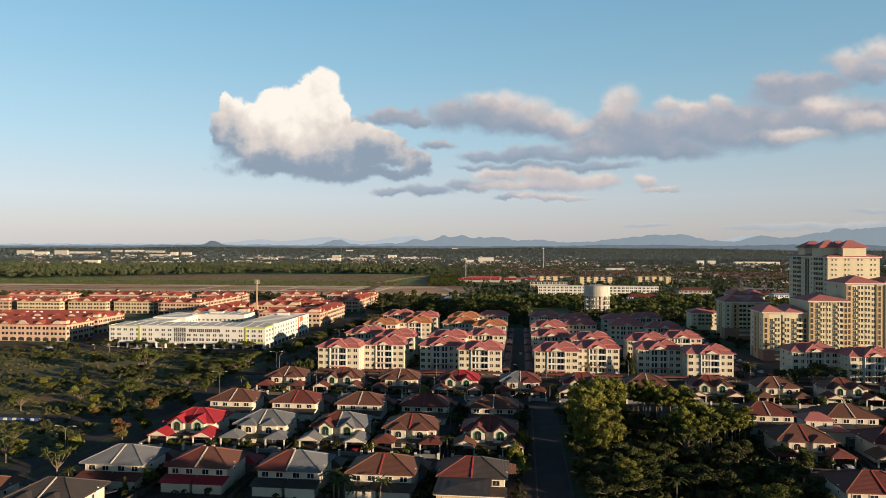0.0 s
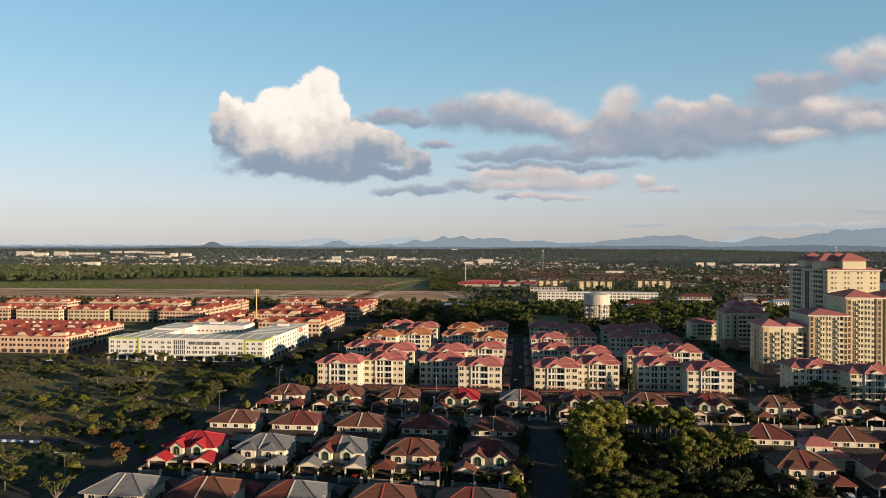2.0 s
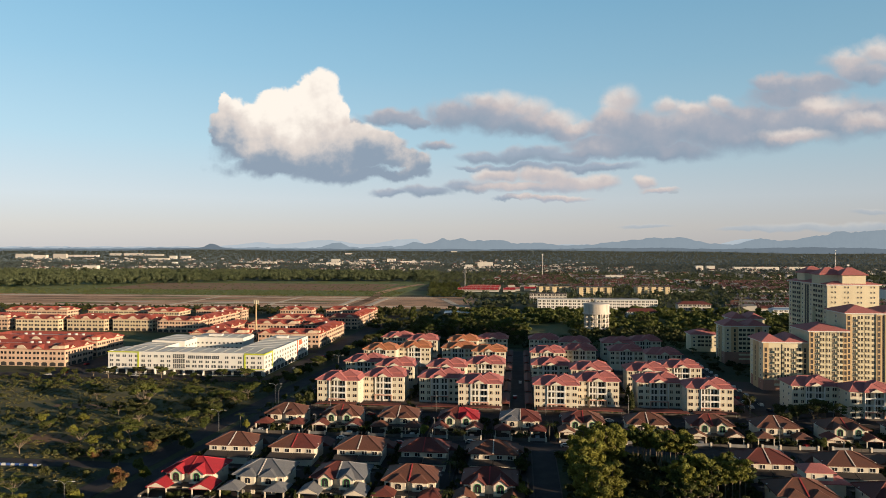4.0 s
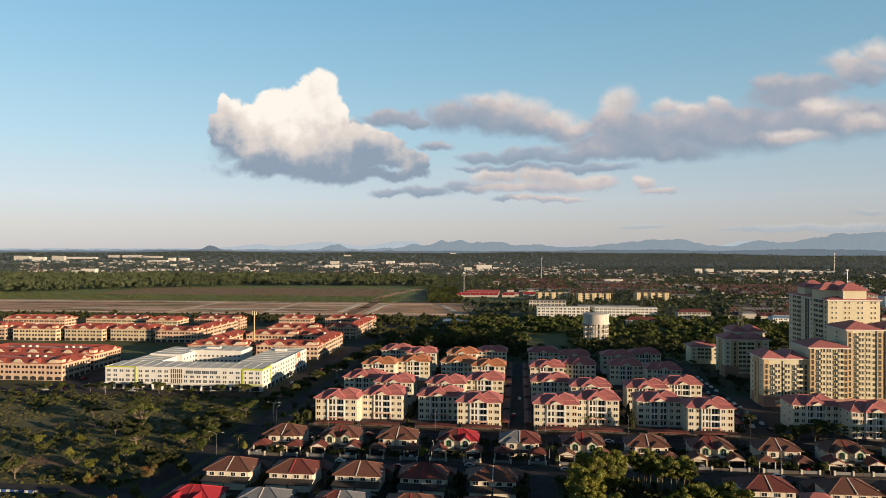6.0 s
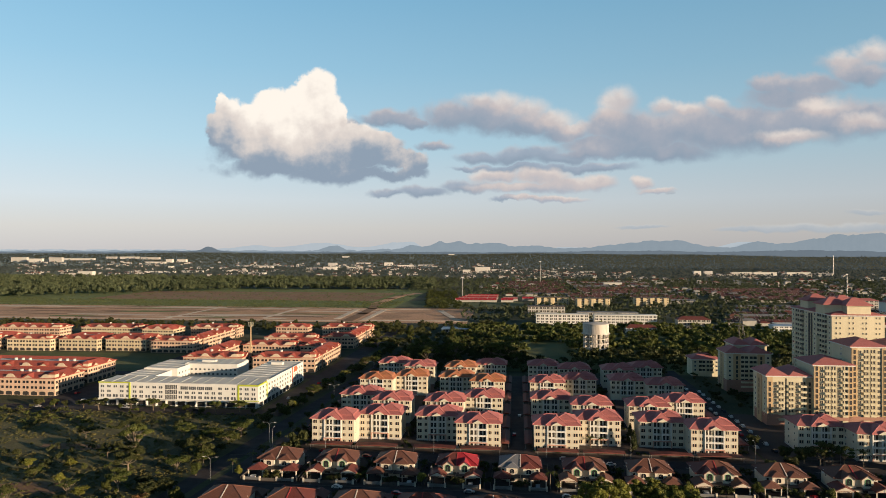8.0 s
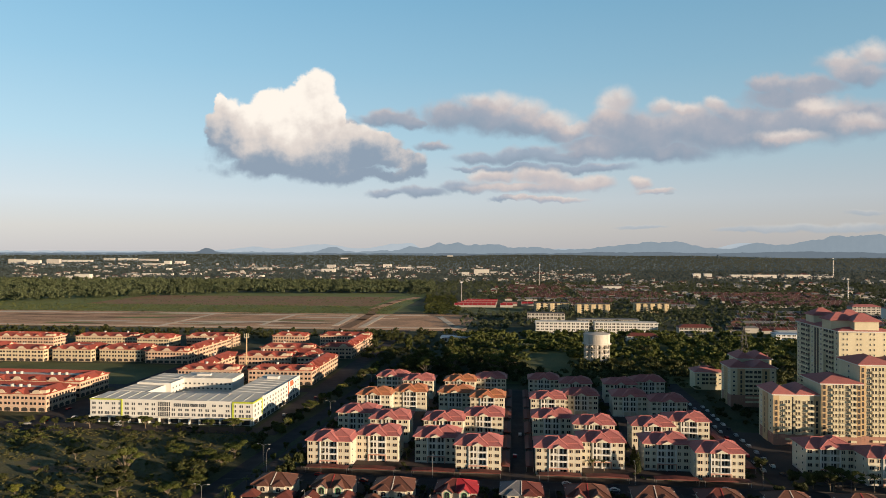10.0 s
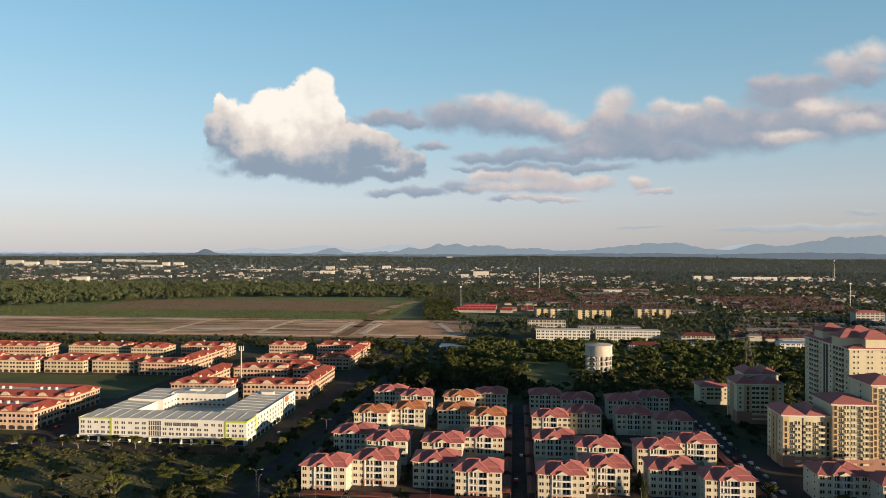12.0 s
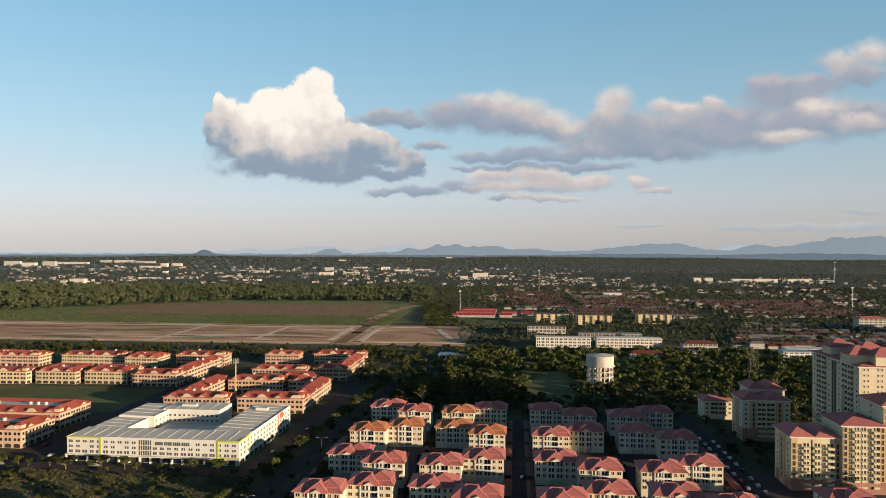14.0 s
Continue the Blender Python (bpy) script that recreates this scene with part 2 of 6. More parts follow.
def leaves(name, base, second, low=0.7, high=1.3):
    """Foliage: each clump of leaves a little different."""
    m = material(name, base, 0.65, 0.25, 0.25, 2.0, second=second, mix=0.5, per_object=0.2, spec=0.2)
    nt = m.node_tree
    geo = nt.nodes.new("ShaderNodeNewGeometry")
    r = nt.nodes.new("ShaderNodeMapRange")
    r.inputs["To Min"].default_value, r.inputs["To Max"].default_value = low, high
    nt.links.new(geo.outputs["Random Per Island"], r.inputs[0])
    hsv = next(n for n in nt.nodes if n.type == "HUE_SAT")
    old = hsv.inputs["Value"].links[0].from_socket
    mul = nt.nodes.new("ShaderNodeMath")
    mul.operation = "MULTIPLY"
    nt.links.new(old, mul.inputs[0])
    nt.links.new(r.outputs[0], mul.inputs[1])
    nt.links.new(mul.outputs[0], hsv.inputs["Value"])
    bsdf = nt.nodes["Principled BSDF"]
    tr = nt.nodes.new("ShaderNodeBsdfTranslucent")
    nt.links.new(hsv.outputs[0], tr.inputs[0])
    mx = nt.nodes.new("ShaderNodeMixShader")
    mx.inputs[0].default_value = 0.25
    out = next(n for n in nt.nodes if n.type == "OUTPUT_MATERIAL")
    nt.links.new(bsdf.outputs[0], mx.inputs[1])
    nt.links.new(tr.outputs[0], mx.inputs[2])
    nt.links.new(mx.outputs[0], out.inputs[0])
    return m


M = {}
M["cream"] = material("cream paint", (0.505, 0.470, 0.370), 0.85, 0.14, 0.25, 4, streak=0.25, second=(0.440, 0.400, 0.305), mix=0.6)
M["house_wall"] = material("house paint", (0.500, 0.450, 0.365), 0.85, 0.14, 0.3, 5, streak=0.3, per_object=0.08)
M["white"] = material("white paint", (0.557, 0.550, 0.515), 0.8, 0.08, 0.2, 4, streak=0.3)
M["pink_trim"] = material("pink trim paint", (0.432, 0.251, 0.195), 0.8, 0.12)
M["tower_ochre"] = material("ochre paint", (0.435, 0.318, 0.185), 0.85, 0.12, 0.15, 3, streak=0.2)
M["tower_cream"] = material("pale yellow paint", (0.525, 0.470, 0.330), 0.85, 0.14, 0.15, 3, streak=0.2)
M["tower_base"] = material("terracotta paint", (0.300, 0.165, 0.125), 0.85, 0.12, 0.15, 3)
M["shop_wall"] = material("peach paint", (0.440, 0.308, 0.225), 0.85, 0.15, 0.15, 3, streak=0.25, per_object=0.12)
M["shop_cream"] = material("pale yellow paint", (0.475, 0.395, 0.270), 0.85, 0.15, 0.15, 3, streak=0.25, per_object=0.12)
M["shop_trim"] = material("pale peach paint", (0.487, 0.392, 0.287), 0.85, 0.1, per_object=0.08)
M["roof_pink"] = tiles("faded red roof tiles", (0.400, 0.140, 0.128), second=(0.320, 0.112, 0.106))
M["roof_orange"] = tiles("orange roof tiles", (0.400, 0.165, 0.080), second=(0.360, 0.135, 0.075))
M["roof_brown"] = tiles("brown roof tiles", (0.130, 0.056, 0.038), second=(0.098, 0.046, 0.034))
M["roof_red"] = tiles("bright red roof tiles", (0.330, 0.022, 0.032), second=(0.270, 0.020, 0.028))
M["roof_maroon"] = tiles("maroon roof tiles", (0.135, 0.038, 0.030), second=(0.104, 0.033, 0.028))
M["roof_gray"] = tiles("grey roof tiles", (0.150, 0.155, 0.165), second=(0.120, 0.125, 0.140))
M["roof_shop"] = tiles("red shop roof tiles", (0.350, 0.078, 0.052), second=(0.255, 0.064, 0.048), per_object=0.2)
M["roof_town"] = tiles("dull maroon town tiles", (0.098, 0.042, 0.038), second=(0.076, 0.040, 0.036), per_object=0.2)
M["roof_dark"] = tiles("dark roof sheet", (0.052, 0.044, 0.041))
M["white_line"] = material("white ridge capping", (0.522, 0.473, 0.418), 0.7, 0.1)
M["red_line"] = material("red ridge capping", (0.360, 0.050, 0.050), 0.7, 0.1)
M["glass"] = material("window glass", (0.02, 0.022, 0.026), 0.08, 0.3, 0.5, 2, spec=0.6)
# near-black pane colour stands for the shade inside openings
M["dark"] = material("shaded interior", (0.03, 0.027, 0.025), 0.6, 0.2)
M["green_frame"] = material("green window frame", (0.10, 0.30, 0.12), 0.6, 0.15)
M["lime"] = material("lime paint", (0.348, 0.404, 0.042), 0.7, 0.1)
M["red_paint"] = material("red paint", (0.60, 0.12, 0.06), 0.7, 0.1)
M["deck"] = material("pale roof sheet", (0.53, 0.515, 0.465), 0.6, 0.12, 0.1, 2, spec=0.4)
M["glass_grey"] = material("grey tinted glass", (0.085, 0.092, 0.100), 0.15, 0.35, 0.6, 2, spec=0.6)
M["concrete"] = material("concrete", (0.42, 0.40, 0.37), 0.9, 0.2, 0.3, 4, streak=0.3, bump=0.2)
M["asphalt"] = material("asphalt", (0.029, 0.024, 0.026), 0.9, 0.3, 0.15, 3, bump=0.3, second=(0.036, 0.030, 0.031))
M["paving"] = material("paving", (0.058, 0.042, 0.038), 0.9, 0.35, 0.3, 4, second=(0.044, 0.036, 0.034), mix=0.52)
M["leaf_far"] = leaves("distant foliage", (0.056, 0.072, 0.036), (0.072, 0.084, 0.040), 0.7, 1.3)
M["tank_wall"] = material("weathered white concrete", (0.47, 0.44, 0.39), 0.9, 0.25, 0.25, 3, streak=0.15, second=(0.33, 0.30, 0.26), mix=0.58)
M["pylon"] = material("weathered steel", (0.06, 0.06, 0.06), 0.7, 0.2)
M["kerb"] = material("grey kerb", (0.072, 0.063, 0.056), 0.9, 0.25)
M["leaf_scrub"] = leaves("olive scrub", (0.100, 0.098, 0.032), (0.114, 0.100, 0.038), 0.8, 1.2)
# bluer, paler leaf colours paint aerial haze onto the far woods
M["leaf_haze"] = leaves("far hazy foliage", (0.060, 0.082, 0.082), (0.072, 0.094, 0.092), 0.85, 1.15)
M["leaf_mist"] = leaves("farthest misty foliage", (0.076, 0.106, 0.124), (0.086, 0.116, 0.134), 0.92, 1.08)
M["leaf_field"] = leaves("field weeds", (0.085, 0.105, 0.030), (0.100, 0.108, 0.036), 0.75, 1.25)
M["field"] = material("field grass", (0.150, 0.185, 0.045), 0.95, 0.4, 0.016, 0.3, second=(0.100, 0.130, 0.035), mix=0.5)
# far_wall is a dimmer copy of far_white, with cloud shade in its colour
M["far_wall"] = material("pale distant walls dimmed for shade", (0.36, 0.345, 0.31), 0.85, 0.15, 0.02, 0.3, per_object=0.15)
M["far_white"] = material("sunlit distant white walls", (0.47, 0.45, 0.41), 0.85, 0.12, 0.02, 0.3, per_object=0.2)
M["yellow_wall"] = material("yellow wall paint", (0.470, 0.385, 0.235), 0.85, 0.1, 0.1, 1)
M["blue_sheet"] = material("blue roof sheet", (0.16, 0.24, 0.34), 0.5, 0.15)
M["blue_plastic"] = material("blue plastic", (0.04, 0.09, 0.28), 0.5, 0.1)
M["car_white"] = material("white car paint", (0.50, 0.50, 0.49), 0.3, 0.05, spec=0.5)
M["car_silver"] = material("silver car paint", (0.40, 0.41, 0.42), 0.3, 0.03, metal=0.5)
M["car_dark"] = material("dark car paint", (0.03, 0.03, 0.035), 0.25, 0.03, spec=0.5)
M["car_red"] = material("red car paint", (0.35, 0.03, 0.03), 0.25, 0.03, spec=0.5)
M["rubber"] = material("tyre rubber", (0.02, 0.02, 0.02), 0.9, 0.1)
M["grass"] = material("rough grass", (0.038, 0.050, 0.020), 0.95, 0.45, 0.04, 0.8, bump=0.6, second=(0.054, 0.056, 0.024), mix=0.52)
M["lawn"] = material("open grass", (0.075, 0.098, 0.030), 0.95, 0.3, 0.02, 0.6, bump=0.5, second=(0.100, 0.110, 0.038))
M["soil"] = material("bare soil", (0.52, 0.305, 0.180), 0.95, 0.35, 0.02, 0.3, second=(0.30, 0.185, 0.110), mix=0.53)
M["cleared"] = material("cleared reddish earth with weeds", (0.235, 0.130, 0.070), 0.95, 0.4, 0.03, 0.35, second=(0.150, 0.130, 0.045), mix=0.58)
M["steel"] = material("galvanised steel", (0.260, 0.260, 0.260), 0.45, 0.15, metal=0.6)
M["bark"] = material("bark", (0.150, 0.120, 0.085), 0.9, 0.3, 1.5, 8, streak=0.3)
M["leaf_a"] = leaves("green foliage", (0.056, 0.072, 0.016), (0.074, 0.082, 0.020))
M["leaf_b"] = leaves("yellow green foliage", (0.165, 0.160, 0.028), (0.130, 0.138, 0.026))
M["leaf_c"] = leaves("dark foliage", (0.042, 0.050, 0.015), (0.054, 0.057, 0.018))
M["leaf_red"] = leaves("reddish foliage", (0.14, 0.07, 0.03), (0.10, 0.09, 0.03))
M["soil_dark"] = material("damp soil", (0.20, 0.115, 0.062), 0.95, 0.35, 0.03, 0.4)
M["soil_pale"] = material("pale dry sand", (0.58, 0.48, 0.37), 0.95, 0.25, 0.03, 0.4)
M["dry_grass"] = material("dry olive grass", (0.125, 0.116, 0.044), 0.95, 0.45, 0.08, 1.2, bump=0.6, second=(0.095, 0.082, 0.036), mix=0.53)
M["waste"] = material("waste land grass", (0.118, 0.106, 0.042), 0.95, 0.45, 0.035, 0.9, bump=0.6, second=(0.062, 0.062, 0.025), mix=0.5)


# ---- mesh helpers ----
class Geo:
    """Collects faces for one mesh."""

    def __init__(self):
        self.v, self.f, self.k = [], [], []

    def poly(self, pts, k=0):
        n = len(self.v)
        self.v += [tuple(p) for p in pts]
        self.f.append(tuple(range(n, n + len(pts))))
        self.k.append(k)
        return self

    def box(self, x0, x1, y0, y1, z0, z1, k=0):
        n = len(self.v)
        self.v += [(x, y, z) for z in (z0, z1) for y in (y0, y1) for x in (x0, x1)]
        for q in ((0, 2, 3, 1), (4, 5, 7, 6), (0, 1, 5, 4), (1, 3, 7, 5), (3, 2, 6, 7), (2, 0, 4, 6)):
            self.f.append(tuple(n + i for i in q))
            self.k.append(k)
        return self

    def hip(self, x0, x1, y0, y1, z, rise, thick=0.25, inset=None, k=0):
        """A hipped roof with a fascia; the ridge runs along the longer side."""
        w, d = x1 - x0, y1 - y0
        s = min(w, d) / 2 if inset is None else inset
        if w >= d:
            r0, r1 = (x0 + s, (y0 + y1) / 2, z + rise), (x1 - s, (y0 + y1) / 2, z + rise)
        else:
            r0, r1 = ((x0 + x1) / 2, y0 + s, z + rise), ((x0 + x1) / 2, y1 - s, z + rise)
        n = len(self.v)
        b = [(x0, y0), (x1, y0), (x1, y1), (x0, y1)]
        self.v += [(*p, z - thick) for p in b] + [(*p, z) for p in b] + [r0, r1]
        q = [(3, 2, 1, 0)] + [(i, (i + 1) % 4, 4 + (i + 1) % 4, 4 + i) for i in range(4)]
        if w >= d:
            q += [(4, 5, 9, 8), (5, 6, 9), (6, 7, 8, 9), (7, 4, 8)]
        else:
            q += [(4, 5, 8), (5, 6, 9, 8), (6, 7, 9), (7, 4, 8, 9)]
        self.f += [tuple(n + i for i in p) for p in q]
        self.k += [k] * len(q)
        return self

    def gable(self, x0, x1, y0, y1, z, rise, thick=0.2, k=0):
        """A gabled roof whose ridge runs along y; the gable shows at y0."""
        xm, n = (x0 + x1) / 2, len(self.v)
        self.v += [(x0, y0, z - thick), (x1, y0, z - thick), (x1, y1, z - thick), (x0, y1, z - thick), (x0, y0, z), (x1, y0, z), (x1, y1, z), (x0, y1, z), (xm, y0, z + rise), (xm, y1, z + rise)]
        q = [(3, 2, 1, 0), (0, 1, 5, 8, 4), (2, 3, 7, 9, 6), (1, 2, 6, 5), (3, 0, 4, 7), (5, 6, 9, 8), (7, 4, 8, 9)]
        self.f += [tuple(n + i for i in p) for p in q]
        self.k += [k] * len(q)
        return self

    def cyl(self, x, y, z0, z1, r0, r1=None, n=12, k=0, x1=None, y1=None):
        r1 = r0 if r1 is None else r1
        x1, y1 = x if x1 is None else x1, y if y1 is None else y1
        b = len(self.v)
        for cx, cy, z, r in ((x, y, z0, r0), (x1, y1, z1, r1)):
            self.v += [(cx + r * math.cos(2 * math.pi * i / n), cy + r * math.sin(2 * math.pi * i / n), z) for i in range(n)]
        self.f += [(b + i, b + (i + 1) % n, b + n + (i + 1) % n, b + n + i) for i in range(n)]
        self.f += [tuple(b + n - 1 - i for i in range(n)), tuple(b + n + i for i in range(n))]
        self.k += [k] * (n + 2)
        return self

    def prism(self, outline, z0, z1, k=0):
        """An upright prism over an outline given anticlockwise."""
        n, c = len(self.v), len(outline)
        self.v += [(x, y, z0) for x, y in outline] + [(x, y, z1) for x, y in outline]
        self.f += [(n + i, n + (i + 1) % c, n + c + (i + 1) % c, n + c + i) for i in range(c)]
        self.f += [tuple(n + c - 1 - i for i in range(c)), tuple(n + c + i for i in range(c))]
        self.k += [k] * (c + 2)
        return self

    def prism_y(self, outline, y0, y1, k=0):
        """A prism along y over an outline in x and z."""
        n, c = len(self.v), len(outline)
        self.v += [(x, y0, z) for x, z in outline] + [(x, y1, z) for x, z in outline]
        self.f += [(n + i, n + (i + 1) % c, n + c + (i + 1) % c, n + c + i) for i in range(c)]
        self.f += [tuple(n + i for i in range(c)), tuple(n + c + c - 1 - i for i in range(c))]
        self.k += [k] * (c + 2)
        return self

    def mesh(self, name, *mats):
        me = bpy.data.meshes.new(name)
        me.from_pydata(self.v, [], self.f)
        for m in mats:
            me.materials.append(M[m])
        if len(mats) > 1:
            me.polygons.foreach_set("material_index", self.k)
        me.update()
        return me


def limb(g, p, q, r0, r1, n=7):
    d = (Vector(q) - Vector(p)).normalized()
    s = d.orthogonal().normalized()
    e = d.cross(s)
    b = len(g.v)
    for c, r in ((p, r0), (q, r1)):
        g.v += [tuple(Vector(c) + (s * math.cos(2 * math.pi * i / n) + e * math.sin(2 * math.pi * i / n)) * r) for i in range(n)]
    g.f += [(b + i, b + (i + 1) % n, b + n + (i + 1) % n, b + n + i) for i in range(n)]
    g.k += [0] * n


CACHE = {}


def once(key, build):
    """A mesh built once and shared."""
    if key not in CACHE:
        CACHE[key] = build()
    return CACHE[key]


def part(name, me, parent, x=0, y=0, z=0, rz=0, label="", sx=1, sy=1, sz=1):
    ob = new(name, me)
    ob.parent = parent
    ob.location = (x, y, z)
    if rz:
        ob.rotation_euler = (0, 0, radians(rz))
    if (sx, sy, sz) != (1, 1, 1):
        ob.scale = (sx, sy, sz)
    if label:
        ob["label"] = label
    return ob


def thing(name, x, y, z, label, category, group="", rz=0, me=None):
    ob = new(name, me)
    ob.location = (x, y, z)
    ob.rotation_euler = (0, 0, radians(rz))
    return tagged(ob, label, category, group)


def setting(name, geo, mats, label, category=""):
    ob = new(name, geo.mesh(name, *mats))
    return tagged(ob, label, category or name, "", "structure")


def unit(mat, name="block"):
    """A unit cube on its base, shared by plain bars, posts and panes."""
    return once(("unit", mat, name), lambda: Geo().box(-0.5, 0.5, -0.5, 0.5, 0, 1).mesh(name, mat))


def bar(name, parent, mat, x0, x1, y0, y1, z0, z1, label=""):
    return part(name, unit(mat, name), parent, (x0 + x1) / 2, (y0 + y1) / 2, z0, 0, label, x1 - x0, y1 - y0, z1 - z0)


# ---- ground ----
def swell(x, y):
    """The plain is level and rises to a low wooded ridge far away."""
    s = max(0.0, (y - 0.112 * x - 3000) / 1900)
    return 62 * s * s + (4 * math.sin(x * 0.0021) + 3 * math.sin(x * 0.0053 + 1)) * s


g = Geo()
xs = [-4600 + 200 * i for i in range(47)]
ys = [-600, 0, 500, 1000, 1500, 2000, 2500] + [3000 + 100 * i for i in range(20)]
g.v = [(x, y, swell(x, y)) for y in ys for x in xs]
g.f = [(j * 47 + i, j * 47 + i + 1, (j + 1) * 47 + i + 1, (j + 1) * 47 + i) for j in range(len(ys) - 1) for i in range(46)]
g.k = [0] * len(g.f)
setting("ground", g, ["grass"], "rough green scrub ground reaching to the horizon")


def slab(name, mat, label, rects, z=0.06, category=""):
    for i, (x0, x1, y0, y1) in enumerate(rects):
        setting(name, Geo().box(x0, x1, y0, y1, -0.3, z + 0.005 * i), [mat], label, category or name.split("_")[0])


slab("pavement_estate", "paving", "worn concrete house lots and drives", [(-124, 5, 150, 322), (72, 200, 150, 322), (5, 72, 276, 322)], 0.05, "pavement")
slab("pavement_apartments", "paving", "paved yards round the flats", [(-106, 110, 324.3, 525), (113, 230, 324.3, 420)], 0.05, "pavement")
slab("road_front", "asphalt", "dark asphalt road before the flats", [(-134, 260, 313.4, 324)], 0.10)
slab("road_estate", "asphalt", "dark asphalt estate street", [(-124, 230, 268, 277)], 0.10)
slab("road_lower", "asphalt", "dark asphalt estate street", [(-124, 5, 193, 201), (76, 230, 193, 201)], 0.10)
slab("road_park", "asphalt", "dark asphalt street beside the park", [(4.5, 13, 100, 268)], 0.11)
slab("road_middle", "asphalt", "dark asphalt lane between the flats", [(-4.5, 1.8, 324.2, 520)], 0.12)
for side in (0, 13):
    g = Geo().prism([(-162 + side, -50), (-153 + side, -50), (-103 + side, 645), (-112 + side, 645)], -0.3, 0.09)
    setting("road_west", g, ["asphalt"], "dark asphalt avenue with a verge", "road")
slab("road_east", "asphalt", "dark asphalt road between flats and towers", [(111, 121, 324.2, 560)], 0.11)
slab("road_scrub", "asphalt", "narrow asphalt road through the scrub", [(-420, -136, 229, 236)], 0.08)
slab("road_shops", "asphalt", "asphalt parking street by the shops", [(-300, -262, 380, 660), (-420, -136, 386, 399), (-152, -136, 399, 900), (-600, -136, 500, 512)], 0.08)
slab("kerb", "kerb", "pale concrete kerbs", [(-134, 260, 313.1, 313.4), (13, 13.4, 100, 268), (4.1, 4.5, 100, 268), (-124, 230, 277, 277.3), (-134, 260, 324.0, 324.3)], 0.22)
slab("ground_waste", "waste", "olive and dry waste land grass", [(-430, -165, 237, 385), (-430, -165, 120, 228.6)], 0.02, "ground")
slab("lawn_central", "lawn", "open grass before the shops", [(-470, -300, 512, 600)], 0.07)
slab("lawn_east", "lawn", "mown grass slope by the water tank", [(-20, 320, 545, 800), (-240, 10, 1130, 1250)], 0.07)
slab("field_green", "field", "wide green field before the woods", [(-1500, -200, 1040, 1600)], 0.10)
slab("field_ploughed", "cleared", "reddish brown cleared field before the woods", [(-820, -262, 1236, 1474)], 0.14)
slab("earthworks", "soil", "bare levelled building land", [(-1200, -66, 880, 1095)], 0.12)
rnd = random.Random(31)
for i in range(60):
    cx, cy, a, b = rnd.uniform(-1000, -250), rnd.uniform(905, 1085), rnd.uniform(18, 95), rnd.uniform(3, 14)
    ring = [(cx + a * math.cos(k * 0.45) * rnd.uniform(0.6, 1.1), min(1092, max(884, cy + b * math.sin(k * 0.45) * rnd.uniform(0.6, 1.1)))) for k in range(14)]
    setting("earthworks_patch", Geo().prism(ring, 0, 0.13 + 0.0016 * i), [("field", "soil_dark", "soil_dark", "soil_pale")[i % 4]], ("weeds on the building land", "damp dark soil on the building land", "damp dark soil on the building land", "pale dry sand on the building land")[i % 4], "ground")
slab("track", "soil_pale", "pale graded tracks across the building land", [(-1200, -262, 1062, 1069), (-1200, -240, 890, 898), (-353, -346, 922, 1062), (-486, -479, 884, 1062), (-260, -200, 1069, 1075)], 0.24)


def path(name, pts, width, mat, label, z):
    """A graded way along a line of points."""
    g = Geo()
    for (xa, ya), (xb, yb) in zip(pts, pts[1:]):
        d = math.hypot(xb - xa, yb - ya)
        nx, ny = -(yb - ya) / d * width / 2, (xb - xa) / d * width / 2
        ex, ey = (xb - xa) / d * width / 2, (yb - ya) / d * width / 2
        g.prism([(xa - ex - nx, ya - ey - ny), (xa - ex + nx, ya - ey + ny), (xb + ex + nx, yb + ey + ny), (xb + ex - nx, yb + ey - ny)][::-1], 0, z)
    return setting(name, g, [mat], label, "track")


# the kerbed lot at the end of the building land, and the way between the lots
path("track_lot", [(-206, 908), (-208, 1058), (-196, 1068), (-132, 1072), (-120, 1062), (-86, 935), (-72, 908), (-206, 906)], 9, "soil_pale", "pale new road round a levelled lot", 0.34)
path("track_lot", [(-246, 925), (-252, 1058)], 9, "soil_pale", "pale new road beside a levelled lot", 0.33)
path("track_dirt", [(-226, 900), (-228, 1000), (-232, 1084), (-246, 1180)], 15, "soil_dark", "dark trodden earth way between the lots", 0.29)

path("track_far", [(-246, 1180), (-242, 1300), (-236, 1380), (-214, 1465)], 18, "soil", "earth track leading to the woods", 0.28)

rnd = random.Random(8)
for i, (cx, cy, a, b, mat) in enumerate(((-230, 345, 60, 26, "dry_grass"), (-300, 330, 60, 30, "dry_grass"), (-205, 300, 26, 16, "dry_grass"), (-235, 275, 45, 18, "dry_grass"), (-300, 280, 50, 20, "dry_grass"), (-195, 262, 16, 8, "soil_dark"), (-215, 318, 22, 5, "soil_dark"), (-178, 205, 22, 14, "dry_grass"), (-165, 245, 12, 6, "soil_dark"), (-340, 372, 40, 8, "dry_grass"))):
    ring = [(cx + a * math.cos(k * 0.314) * rnd.uniform(0.7, 1.1), cy + b * math.sin(k * 0.314) * rnd.uniform(0.7, 1.1)) for k in range(20)]
    setting("ground_patch", Geo().prism(ring, -0.2, 0.03 + 0.004 * i), [mat], "dry olive grass on the waste land" if mat == "dry_grass" else "bare trodden soil on the waste land", "ground")

